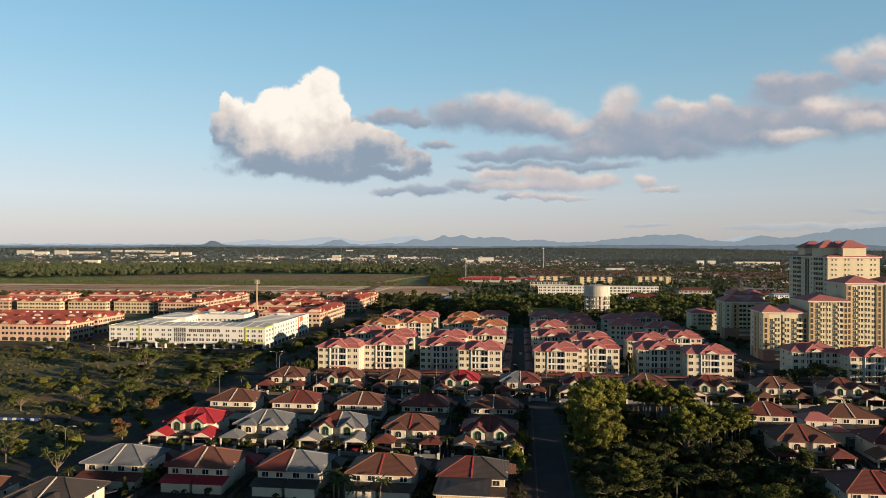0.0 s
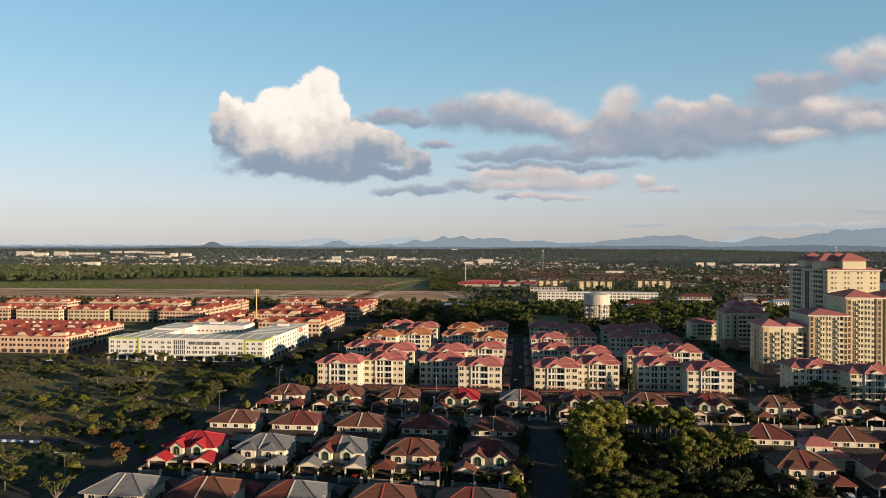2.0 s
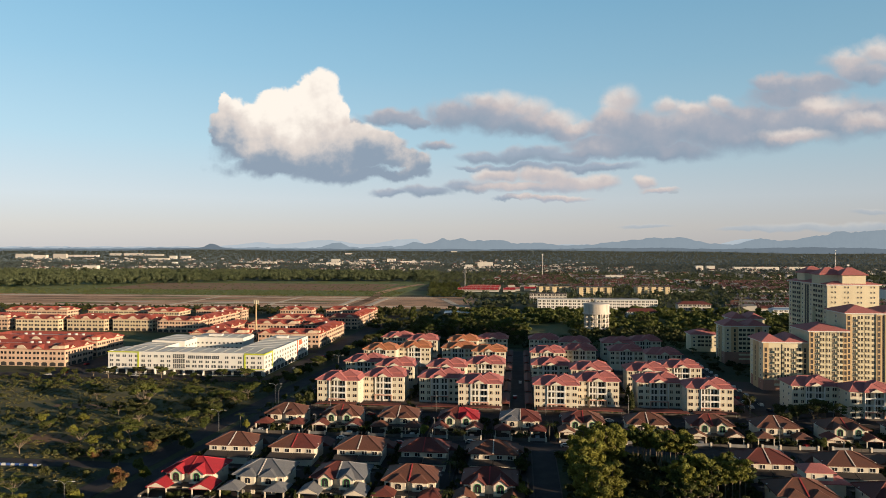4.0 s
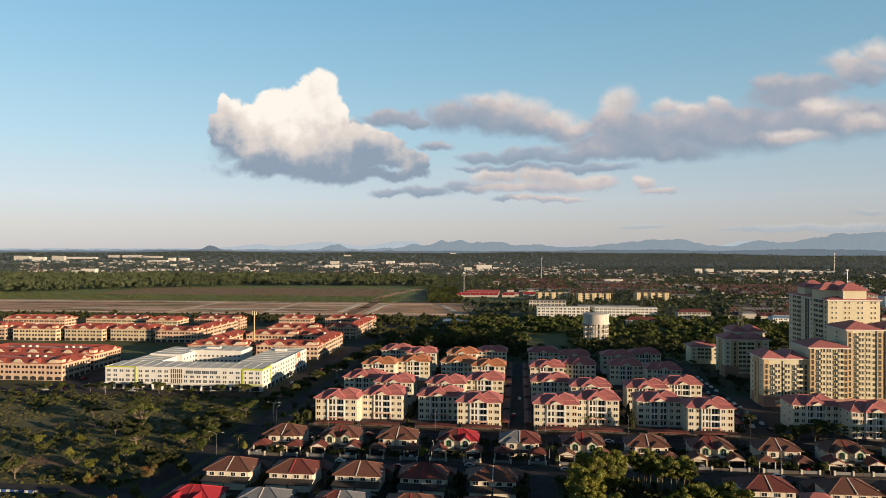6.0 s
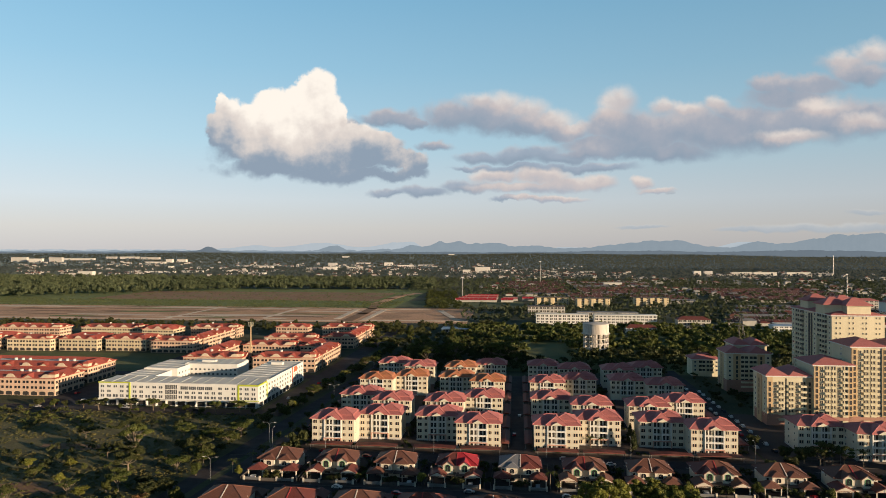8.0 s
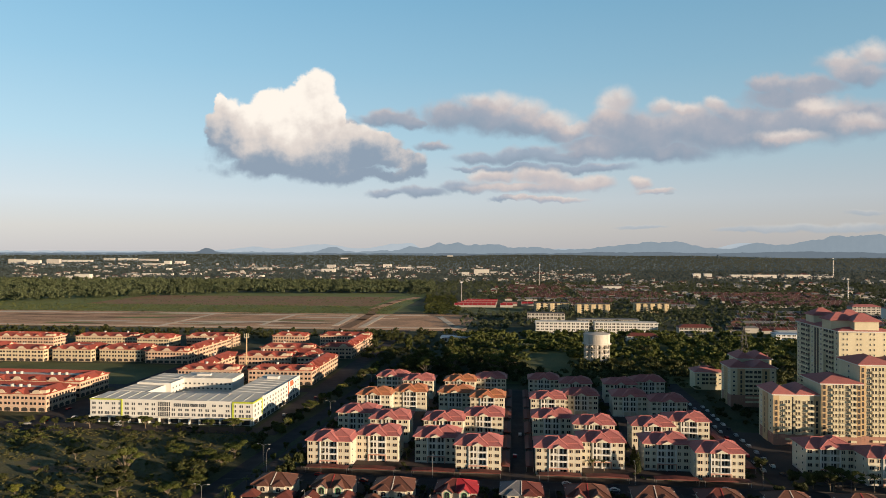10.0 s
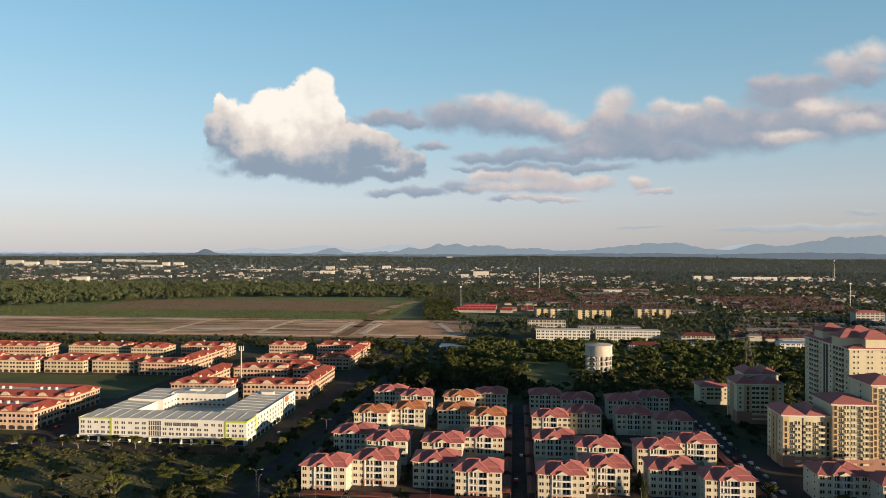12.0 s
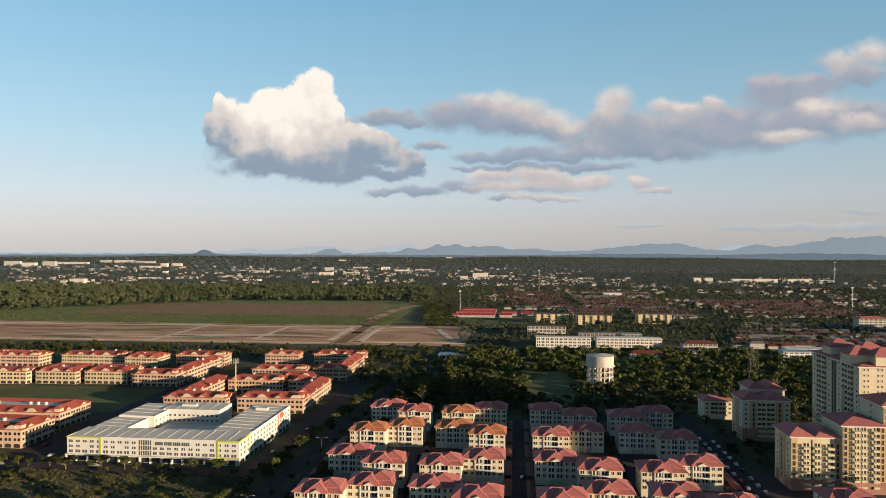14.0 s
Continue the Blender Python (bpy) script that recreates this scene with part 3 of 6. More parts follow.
# far ridges and mountains; distance haze is painted into their colour and emission
def ridge(name, dist, x0, x1, step, base, waves, mat, label, seed, rough=9):
    g, rnd = Geo(), random.Random(seed)
    n = int((x1 - x0) / step)
    top = []
    for i in range(n + 1):
        x = x0 + step * i
        h = base + sum(a * math.exp(-((x - c) / w) ** 2) for c, w, a in waves) + rough * noise.fractal((x * 0.006, seed * 7.1, 0), 0.62, 2.0, 7) + 0.7 * rough * noise.fractal((x * 0.022, seed * 3.3, 1), 0.6, 2.0, 5)
        top.append((x, h))
    for (xa, ha), (xb, hb) in zip(top, top[1:]):
        ya, yb = dist + 0.112 * xa, dist + 0.112 * xb
        g.poly([(xa, ya, -20), (xb, yb, -20), (xb, yb + 20, hb), (xa, ya + 20, ha)])
    ob = setting(name, g, [mat], label, "mountain")
    return ob


# a surface whose emission paints in the haze of distance
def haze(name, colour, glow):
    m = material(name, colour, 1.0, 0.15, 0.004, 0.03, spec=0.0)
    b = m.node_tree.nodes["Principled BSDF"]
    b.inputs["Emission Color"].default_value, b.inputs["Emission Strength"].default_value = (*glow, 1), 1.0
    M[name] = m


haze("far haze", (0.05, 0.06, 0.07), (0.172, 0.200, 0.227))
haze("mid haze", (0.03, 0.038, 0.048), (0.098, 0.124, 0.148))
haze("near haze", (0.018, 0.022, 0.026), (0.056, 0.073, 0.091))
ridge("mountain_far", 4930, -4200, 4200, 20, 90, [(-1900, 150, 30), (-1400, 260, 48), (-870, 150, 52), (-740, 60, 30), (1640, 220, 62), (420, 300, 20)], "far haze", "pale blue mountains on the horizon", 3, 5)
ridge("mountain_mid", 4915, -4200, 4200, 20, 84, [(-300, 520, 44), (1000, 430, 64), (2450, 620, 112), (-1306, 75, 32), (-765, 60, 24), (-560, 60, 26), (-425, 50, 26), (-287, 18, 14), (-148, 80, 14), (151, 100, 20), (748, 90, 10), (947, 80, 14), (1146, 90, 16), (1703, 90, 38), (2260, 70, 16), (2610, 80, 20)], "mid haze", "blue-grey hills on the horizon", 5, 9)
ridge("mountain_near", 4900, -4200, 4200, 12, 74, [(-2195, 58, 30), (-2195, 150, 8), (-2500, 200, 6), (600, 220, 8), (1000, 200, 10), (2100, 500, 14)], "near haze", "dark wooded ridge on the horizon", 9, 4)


# ---- flats ----
def window_mesh(w, h, wall="white", glass="glass", bars=0, deep=0.14, arch=False, post=0.05):
    """A window with frame, mullion and sill, standing 0.06 m proud; its origin is the middle of its foot, facing -y."""
    def build():
        g, t, c = Geo(), 0.13, -0.12
        top = h if not arch else h * 0.72

        def loop(m, y):
            pts = [(-w / 2 + m, y, m), (w / 2 - m, y, m), (w / 2 - m, y, top - m)]
            if arch:
                pts += [((w / 2 - m) * math.cos(a), y, top - m + (h - top) * math.sin(a)) for a in (0.6, 1.1, 1.57, 2.04, 2.54)]
            return pts + [(-w / 2 + m, y, top - m)]
        rings = [loop(0, deep), loop(0, c), loop(t, c), loop(t, -0.015)]
        n = len(rings[0])
        g.v = [p for r in rings for p in r]
        for r in range(3):
            for i in range(n):
                g.f.append((r * n + i, r * n + (i + 1) % n, (r + 1) * n + (i + 1) % n, (r + 1) * n + i))
                g.k.append(0)
        g.f.append(tuple(3 * n + i for i in range(n)))
        g.k.append(1)
        for i in range(bars):
            x = -w / 2 + w * (i + 1) / (bars + 1)
            b0 = len(g.v)
            g.v += [(x - post, -0.03, t), (x + post, -0.03, t), (x + post, -0.03, top - t), (x - post, -0.03, top - t)]
            g.f.append((b0, b0 + 1, b0 + 2, b0 + 3))
            g.k.append(0)
        return g.mesh("window", wall, glass)
    return once(("window", w, h, wall, glass, bars, arch, post), build)


def balcony_shape():
    g = Geo()
    prof = [(1.72, -0.18), (1.72, 0.1), (-0.4, 0.1), (-0.4, 0.62), (-0.52, 0.62), (-0.52, -0.18)]
    n = len(prof)
    g.v = [(x, y, z) for x in (6.6, 14.4) for y, z in prof]
    g.f = [(i, n + i, n + (i + 1) % n, (i + 1) % n) for i in range(n)] + [tuple(range(n)), tuple(range(2 * n - 1, n - 1, -1))]
    g.k = [0] * (n + 2)
    return g.mesh("balcony", "white")


def capped(x0, x1, y0, y1, z, rise, thick, inset):
    """A hipped roof with raised cap tiles along its hips and ridge."""
    g = Geo().hip(x0, x1, y0, y1, z, rise, thick, inset)
    a, b = g.v[8], g.v[9]
    ends = (a, b, b, a) if x1 - x0 >= y1 - y0 else (a, a, b, b)
    for p, q in zip(g.v[4:8], ends):
        limb(g, p, q, 0.16, 0.16, 5)
    limb(g, a, b, 0.16, 0.16, 5)
    return g


def pediment(roof):
    g = Geo().gable(8.0, 13.0, -2.15, 0.8, 13.0, 1.35, 0.25)
    g.k[1] = 1
    return g.mesh("pediment", roof, "cream")


def flats_wing(parent, x0, yf, roof, east, ground):
    """One stepped wing of a four-storey block, 21 m wide, with a balcony bay in the middle and its own roofs."""
    w, d, h = 21.0, 16.0, 12.6
    me = once("wing body", lambda: Geo().prism([(0, 0), (6.4, 0), (6.4, 1.7), (14.6, 1.7), (14.6, 0), (w, 0), (w, d), (0, d)], 0, h).mesh("wall", "cream"))
    part("wall", me, parent, x0, yf)
    part("plinth", once("wing plinth", lambda: Geo().prism([(-0.06, d), (-0.06, -0.06), (w + 0.06, -0.06), (w + 0.06, d), (w + 0.003, d), (w + 0.003, -0.003), (-0.003, -0.003), (-0.003, d)], 0.06, 0.9).mesh("plinth", "concrete")), parent, x0, yf)
    for fl in range(0 if ground else 1, 4):
        z = 3.1 * fl
        if fl:
            part("balcony", once("wing balcony", lambda: balcony_shape()), parent, x0, yf, z)
        for bx in (8.3, 12.6):
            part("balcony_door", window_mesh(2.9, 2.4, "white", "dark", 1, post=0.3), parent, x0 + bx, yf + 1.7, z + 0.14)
        for bx in (1.6, 4.7, 16.2, 19.3):
            part("window", window_mesh(2.1 if bx in (1.6, 19.3) else 1.5, 1.7, "shop_trim", "glass", 1, post=0.09), parent, x0 + bx, yf, z + 1.0)
        for by in (4, 11):
            part("window", window_mesh(1.4, 1.3, "white", "glass", 0), parent, x0 + (w if east else 0), yf + by, z + 1.0, 90 if east else -90)
    for px in (6.1, 10.25, 14.4):
        part("pillar", once("wing pillar", lambda: Geo().box(0, 0.5, -0.55, 0.02, 0, 12.4).mesh("pillar", "white")), parent, x0 + px, yf)
    if ground:
        part("entrance_beam", once("wing beam", lambda: Geo().prism_y([(6.0, 0), (6.5, 0), (6.5, 2.95), (14.5, 2.95), (14.5, 0), (15.0, 0), (15.0, 3.5), (6.0, 3.5)], -0.85, -0.58).mesh("entrance_beam", "pink_trim")), parent, x0, yf)
    part("eave_band", once("wing eave", lambda: Geo().box(-0.15, w + 0.15, -0.15, d + 0.15, 12.25, 12.6).mesh("eave_band", "white")), parent, x0, yf)
    part("roof", once(("wing roof", roof), lambda: capped(-1.0, w + 1.0, -1.0, d + 1.0, 12.85, 3.2, 0.24, 6.5).mesh("roof", roof)), parent, x0, yf)
    part("front_roof", once(("wing front", roof), lambda: capped(5.2, 15.8, -1.9, 10.0, 13.0, 3.3, 0.3, 4.2).mesh("front_roof", roof)), parent, x0, yf)
    part("top_roof", once(("wing top", roof), lambda: capped(9.2, 20.2, 2.0, 13.5, 14.4, 2.2, 0.4, 4.6).mesh("top_roof", roof)), parent, x0, yf)
    part("pediment", once(("wing pediment", roof), lambda: pediment(roof)), parent, x0, yf)


NEAR = (334.5, 379.0, 438.0, 488.0)
for i, (c0, first) in enumerate(((-101.5, 0), (-51.3, 1), (6.8, 0), (57.7, 1), (130.5, 1))):
    for r, yn in enumerate(NEAR if i < 4 else NEAR[:1]):
        orange = (i, r) in ((0, 2), (1, 2), (1, 3))
        block = thing("apartment_block", c0, yn, 0, "cream four-storey block of flats with %s tiled hip roofs" % ("orange" if orange else "faded red"), "apartment block", "flats in the grid")
        near_left = (first + r) % 2 == 0
        for half in (0, 1):
            flats_wing(block, half * 21, 0 if (half == 0) == near_left else 12, "roof_orange" if orange and (half == 0 or r == 2) else "roof_pink", i < 2, r == 0)


# ---- semi-detached houses ----
def half_roof(side, mat):
    """One owner's half of the hipped roof; side -1 or 1."""
    def build():
        X, r, s = 9.0, 2.0, side
        low, up, ap = 5.7, 5.95, 9.1
        e = [(0, -7.2), (s * X, -7.2), (s * X, 7.2), (0, 7.2)]
        g = Geo()
        g.v = [(x, y, low) for x, y in e] + [(x, y, up) for x, y in e] + [(0, 0, ap), (s * r, 0, ap)]
        q = [(3, 2, 1, 0), (0, 1, 5, 4), (1, 2, 6, 5), (2, 3, 7, 6), (4, 5, 9, 8), (5, 6, 9), (6, 7, 8, 9), (0, 4, 8, 7, 3)]
        g.f = q if s > 0 else [tuple(reversed(p)) for p in q]
        g.k = [0] * len(q)
        # raised cap tiles along the hips and the ridge
        for y in (-7.15, 7.15):
            limb(g, (8.95 * s, y, 5.98), (2.0 * s, 0, 9.14), 0.17, 0.17, 6)
        limb(g, (0.2 * s, 0, 9.14), (2.0 * s, 0, 9.14), 0.17, 0.17, 6)
        return g.mesh("roof", mat)
    return once(("half roof", side, mat), build)


def house(x, y, rz, left, right, line, kind, porch="roof_maroon", label="", lean="roof_maroon"):
    """A two-storey pair of semi-detached houses; its front faces -y before turning."""
    t = thing("semi_detached_house", x, y, 0, label, "house", "houses of the estate", rz)
    part("wall", once("house body", lambda: Geo().box(-8.0, 8.0, -6.0, 6.0, 0, 5.75).mesh("wall", "house_wall")), t)
    part("roof", half_roof(-1, left), t)
    part("roof", half_roof(1, right), t)
    for s, a in ((-1, "ridge_cap"), (1, "ridge_cap")):
        def cap():
            g, w = Geo(), 0.19
            g.v = [(-w, s * 7.25, 6.02), (w, s * 7.25, 6.02), (w, s * 7.25, 6.18), (-w, s * 7.25, 6.18), (-w, 0, 9.1), (w, 0, 9.1), (w, 0, 9.24), (-w, 0, 9.24)]
            q = [(0, 1, 2, 3), (1, 5, 6, 2), (5, 4, 7, 6), (4, 0, 3, 7), (3, 2, 6, 7), (4, 5, 1, 0)]
            g.f = q if s < 0 else [tuple(reversed(p)) for p in q]
            g.k = [0] * 6
            return g.mesh("ridge_cap", line)
        part(a, once(("cap", s, line), cap), t)
    for s in (-1, 1):
        rf = left if s < 0 else right
        if rz:
            pass
        elif kind == "A":
            bay = part("bay", once("house bay A", lambda: Geo().prism_y([(-2.1, 2.9), (2.1, 2.9), (2.1, 5.9), (0, 7.5), (-2.1, 5.9)], -8.0, -6.0).mesh("bay", "house_wall")), t, 3.5 * s)
            part("gable_roof", once(("bay roof A", rf), lambda: Geo().prism_y([(-2.7, 5.75), (0, 7.8), (2.7, 5.75), (2.7, 6.0), (0, 8.05), (-2.7, 6.0)], -8.5, -2.5).mesh("gable_roof", rf)), bay)
            part("arched_window", window_mesh(2.3, 3.0, "green_frame", "glass", 1, 0.1, True), bay, 0, -8.0, 3.3, 0, "green framed arched window")
            part("balcony", once("house balcony", lambda: Geo().box(-2.2, 2.2, -9.0, -7.95, 2.6, 3.5).mesh("balcony", "house_wall")), bay)
        else:
            bay = part("bay", once("house bay B", lambda: Geo().box(-2.3, 2.3, -7.6, -6.0, 0, 5.7).mesh("bay", "house_wall")), t, 3.4 * s)
            part("bay_roof", once(("bay roof B", rf), lambda: Geo().hip(-2.9, 2.9, -8.3, -2.0, 5.95, 1.5, 0.2, 2.6).mesh("bay_roof", rf)), bay)
            part("arched_window", window_mesh(2.2, 2.1, "house_wall", "glass", 1, 0.1, True), bay, 0, -7.6, 3.3, 0, "arched window with a pale surround")
        if not rz:
            part("window", window_mesh(1.2, 1.3, "white", "glass", 0), t, 7.0 * s, -6.0, 3.7)
            part("front_door", window_mesh(2.4, 2.4, "white", "dark", 0), t, 3.4 * s, -6.0 if kind == "A" else -7.6, 0.1)
        for wx in (2.2, 6.0) if rz else ():
            part("window", window_mesh(2.0, 1.5, "white", "glass", 1), t, wx * s, 6.0, 3.7, 180)
        part("window", window_mesh(1.1, 1.2, "white", "glass", 0), t, 8.0 * s, 1.5, 3.8, 90 * s)
        part("side_gable", once("house side", lambda: Geo().gable(-1.2, 1.2, -0.45, 1.2, 5.2, 1.1, 0.3).mesh("side_gable", "white")), t, 8.3 * s, 2.5, 0, 90 * s)
        # porch before the house, with its own roof and columns
        pw = 3.6
        shape = once(("porch roof", porch, kind), lambda: (Geo().gable(-pw, pw, -13.6, -5.6, 3.2, 1.7, 0.25) if kind == "A" else Geo().hip(-pw, pw, -13.2, -5.8, 3.2, 1.7, 0.25, 2.6)).mesh("porch_roof", porch))
        top = part("porch_roof", shape, t, 7.3 * s)
        if kind == "A":
            part("porch_gable", once("porch gable", lambda: Geo().prism_y([(-pw + 0.5, 3.15), (pw - 0.5, 3.15), (0, 4.55)], -13.72, -13.6).mesh("porch_gable", "house_wall")), top)
        for cx in (-3.0, 3.0):
            part("porch_column", once("porch column", lambda: Geo().box(-0.2, 0.2, -13.0, -12.6, 0, 2.98).mesh("porch_column", "house_wall")), top, cx)
        if not rz:
            part("awning", once(("awning", porch, s), lambda: Geo().box(min(0.1 * s, 3.75 * s), max(0.1 * s, 3.75 * s), -11.2, -7.2, 2.75, 2.95).mesh("awning", "roof_dark")), t)
        # rear lean-to
        part("lean_to_roof", once(("lean to", lean, s), lambda: lean_to(s, lean)), t)
        if rz:
            part("lean_to_wall", once(("lean wall", s), lambda: Geo().box(min(0.4 * s, 8.1 * s), max(0.4 * s, 8.1 * s), 6.0, 9.6, 0, 2.6).mesh("lean_to_wall", "house_wall")), t)
        part("side_wall", once("side wall", lambda: Geo().box(-0.1, 0.1, -17.5, 13.5, 0, 1.5).mesh("side_wall", "kerb")), t, 11.9 * s)
        # garden wall, gate posts
        if rz:
            continue
        part("gate_post", once("gate post", lambda: Geo().box(-0.35, 0.35, -0.35, 0.35, 0, 1.9).mesh("gate_post", "house_wall")), t, 3.6 * s, -17.6)
        part("gate_post", CACHE["gate post"], t, 10.4 * s, -17.6)
        part("gate", once("gate", lambda: Geo().box(-3.1, 3.1, -0.05, 0.05, 0.25, 1.5).mesh("gate", "steel")), t, 7.0 * s, -17.6)
        part("garden_wall", once("front wall", lambda: Geo().box(-1.6, 1.6, -0.12, 0.12, 0, 1.3).mesh("garden_wall", "kerb")), t, 1.65 * s, -17.6)
    return t


def lean_to(s, mat):
    g = Geo()
    x0, x1 = sorted((0.15 * s, 8.7 * s))
    g.v = [(x0, 5.95, 3.4), (x1, 5.95, 3.4), (x1, 10.2, 2.55), (x0, 10.2, 2.55), (x0, 5.95, 3.6), (x1, 5.95, 3.6), (x1, 10.2, 2.75), (x0, 10.2, 2.75)]
    g.f = [(3, 2, 1, 0), (4, 5, 6, 7), (0, 1, 5, 4), (1, 2, 6, 5), (2, 3, 7, 6), (3, 0, 4, 7)]
    g.k = [0] * 6
    return g.mesh("lean_to_roof", mat)


COLOUR = {"roof_brown": "brown", "roof_maroon": "maroon", "roof_red": "bright red", "roof_gray": "grey", "roof_dark": "dark"}


PLOTS = []


def row(y, rz, specs):
    for x, left, right, line, kind, porch in specs:
        PLOTS.append((x, y, -1 if rz else 1))
        l, r, p = "roof_" + left, "roof_" + right, "roof_" + porch
        name = COLOUR[l] if l == r else "half %s half %s" % (COLOUR[l], COLOUR[r])
        view = "arched green windows" if kind == "A" else "square window bays"
        house(x, y, rz, l, r, line + "_line", kind, p, "cream semi-detached pair, %s roof, %s" % (name, view), "roof_red" if (x, y) == (-83.5, 175) else "roof_maroon" if (x, y) == (-106.8, 175) else "roof_dark")


row(298, 0, [(-103.5, "brown", "brown", "white", "B", "maroon"), (-78.2, "brown", "brown", "red", "A", "maroon"), (-52.6, "brown", "brown", "white", "B", "brown"), (-26.4, "maroon", "red", "red", "A", "maroon"),
             (0, "gray", "maroon", "white", "B", "maroon"), (26.4, "maroon", "brown", "red", "A", "brown"), (52.8, "brown", "brown", "white", "B", "brown"), (78.6, "maroon", "brown", "red", "A", "brown"),
             (104.8, "brown", "brown", "white", "B", "brown"), (131, "brown", "brown", "red", "A", "maroon"), (157.4, "brown", "brown", "white", "B", "brown")])
row(249, 180, [(-107, "brown", "brown", "white", "B", "brown"), (-83, "maroon", "brown", "red", "A", "maroon"), (-58.4, "brown", "brown", "white", "B", "maroon"), (-34.6, "maroon", "maroon", "red", "B", "maroon"),
               (-9.6, "brown", "brown", "white", "B", "brown"), (84, "maroon", "maroon", "white", "B", "maroon"), (111, "brown", "brown", "white", "B", "brown"), (136, "brown", "brown", "red", "A", "brown")])
row(218, 0, [(-107.2, "red", "red", "red", "A", "red"), (-83.4, "gray", "gray", "white", "B", "gray"), (-57.8, "maroon", "gray", "white", "A", "gray"), (-34.6, "brown", "brown", "red", "B", "maroon"),
             (-9.6, "maroon", "maroon", "red", "A", "brown"), (84, "brown", "brown", "red", "B", "maroon"), (110.8, "maroon", "brown", "red", "A", "brown"), (136, "brown", "brown", "white", "B", "brown")])
row(175, 180, [(-106.8, "gray", "gray", "white", "B", "maroon"), (-83.5, "brown", "maroon", "white", "B", "red"), (-59.2, "gray", "maroon", "white", "B", "dark"), (-35.2, "brown", "brown", "red", "B", "brown"),
               (-12.0, "dark", "maroon", "red", "B", "brown"), (84, "maroon", "maroon", "red", "B", "maroon"), (110, "brown", "brown", "white", "B", "brown")])
row(148, 0, [(-107.6, "dark", "dark", "white", "B", "brown"), (-130.0, "brown", "brown", "white", "B", "brown")])

annexe = thing("annexe", -13.6, 162, 0, "two-storey tan annexe with a dark sheet roof and pale fascia", "house")
part("wall", Geo().box(-5.8, 5.8, -5.4, 5.4, 0, 5.6).mesh("wall", "tower_ochre"), annexe)
part("roof", Geo().hip(-6.6, 6.6, -6.2, 6.4, 5.95, 0.5, 0.12, 6.0).mesh("roof", "roof_dark"), annexe)
part("fascia", Geo().box(-6.4, 6.4, -6.0, 6.2, 5.6, 5.83).mesh("fascia", "white"), annexe)
for wx in (-3.4, 0.2, 3.6):
    part("window", window_mesh(2.0, 1.5, "white", "glass", 1), annexe, wx, -5.4, 3.5)
part("front_door", window_mesh(2.6, 2.3, "white", "dark", 1), annexe, 0, -5.4, 0.1)
part("window", window_mesh(1.6, 1.4, "white", "glass", 1), annexe, 5.8, 0, 3.5, 90)

villa = thing("stair_house", 93, 229, 0, "narrow three-storey cream house with pink tiled roofs", "house")
part("wall", Geo().box(-4, 4, -3.5, 3.5, 0, 8.6).mesh("wall", "house_wall"), villa)
part("roof", Geo().hip(-4.8, 4.8, -4.3, 4.3, 8.8, 1.8, 0.25, 3.5).mesh("roof", "roof_pink"), villa)
part("side_wing", Geo().box(4, 8, -3, 3, 0, 5.6).mesh("side_wing", "house_wall"), villa)
part("lower_roof", Geo().hip(-5.5, 8.8, -5.2, 4.0, 5.7, 1.0, 0.25, 3.0).mesh("lower_roof", "roof_pink"), villa)
for wx in (-1.8, 1.8):
    part("window", window_mesh(0.9, 1.5, "white", "glass", 0), villa, wx, -3.5, 6.5)


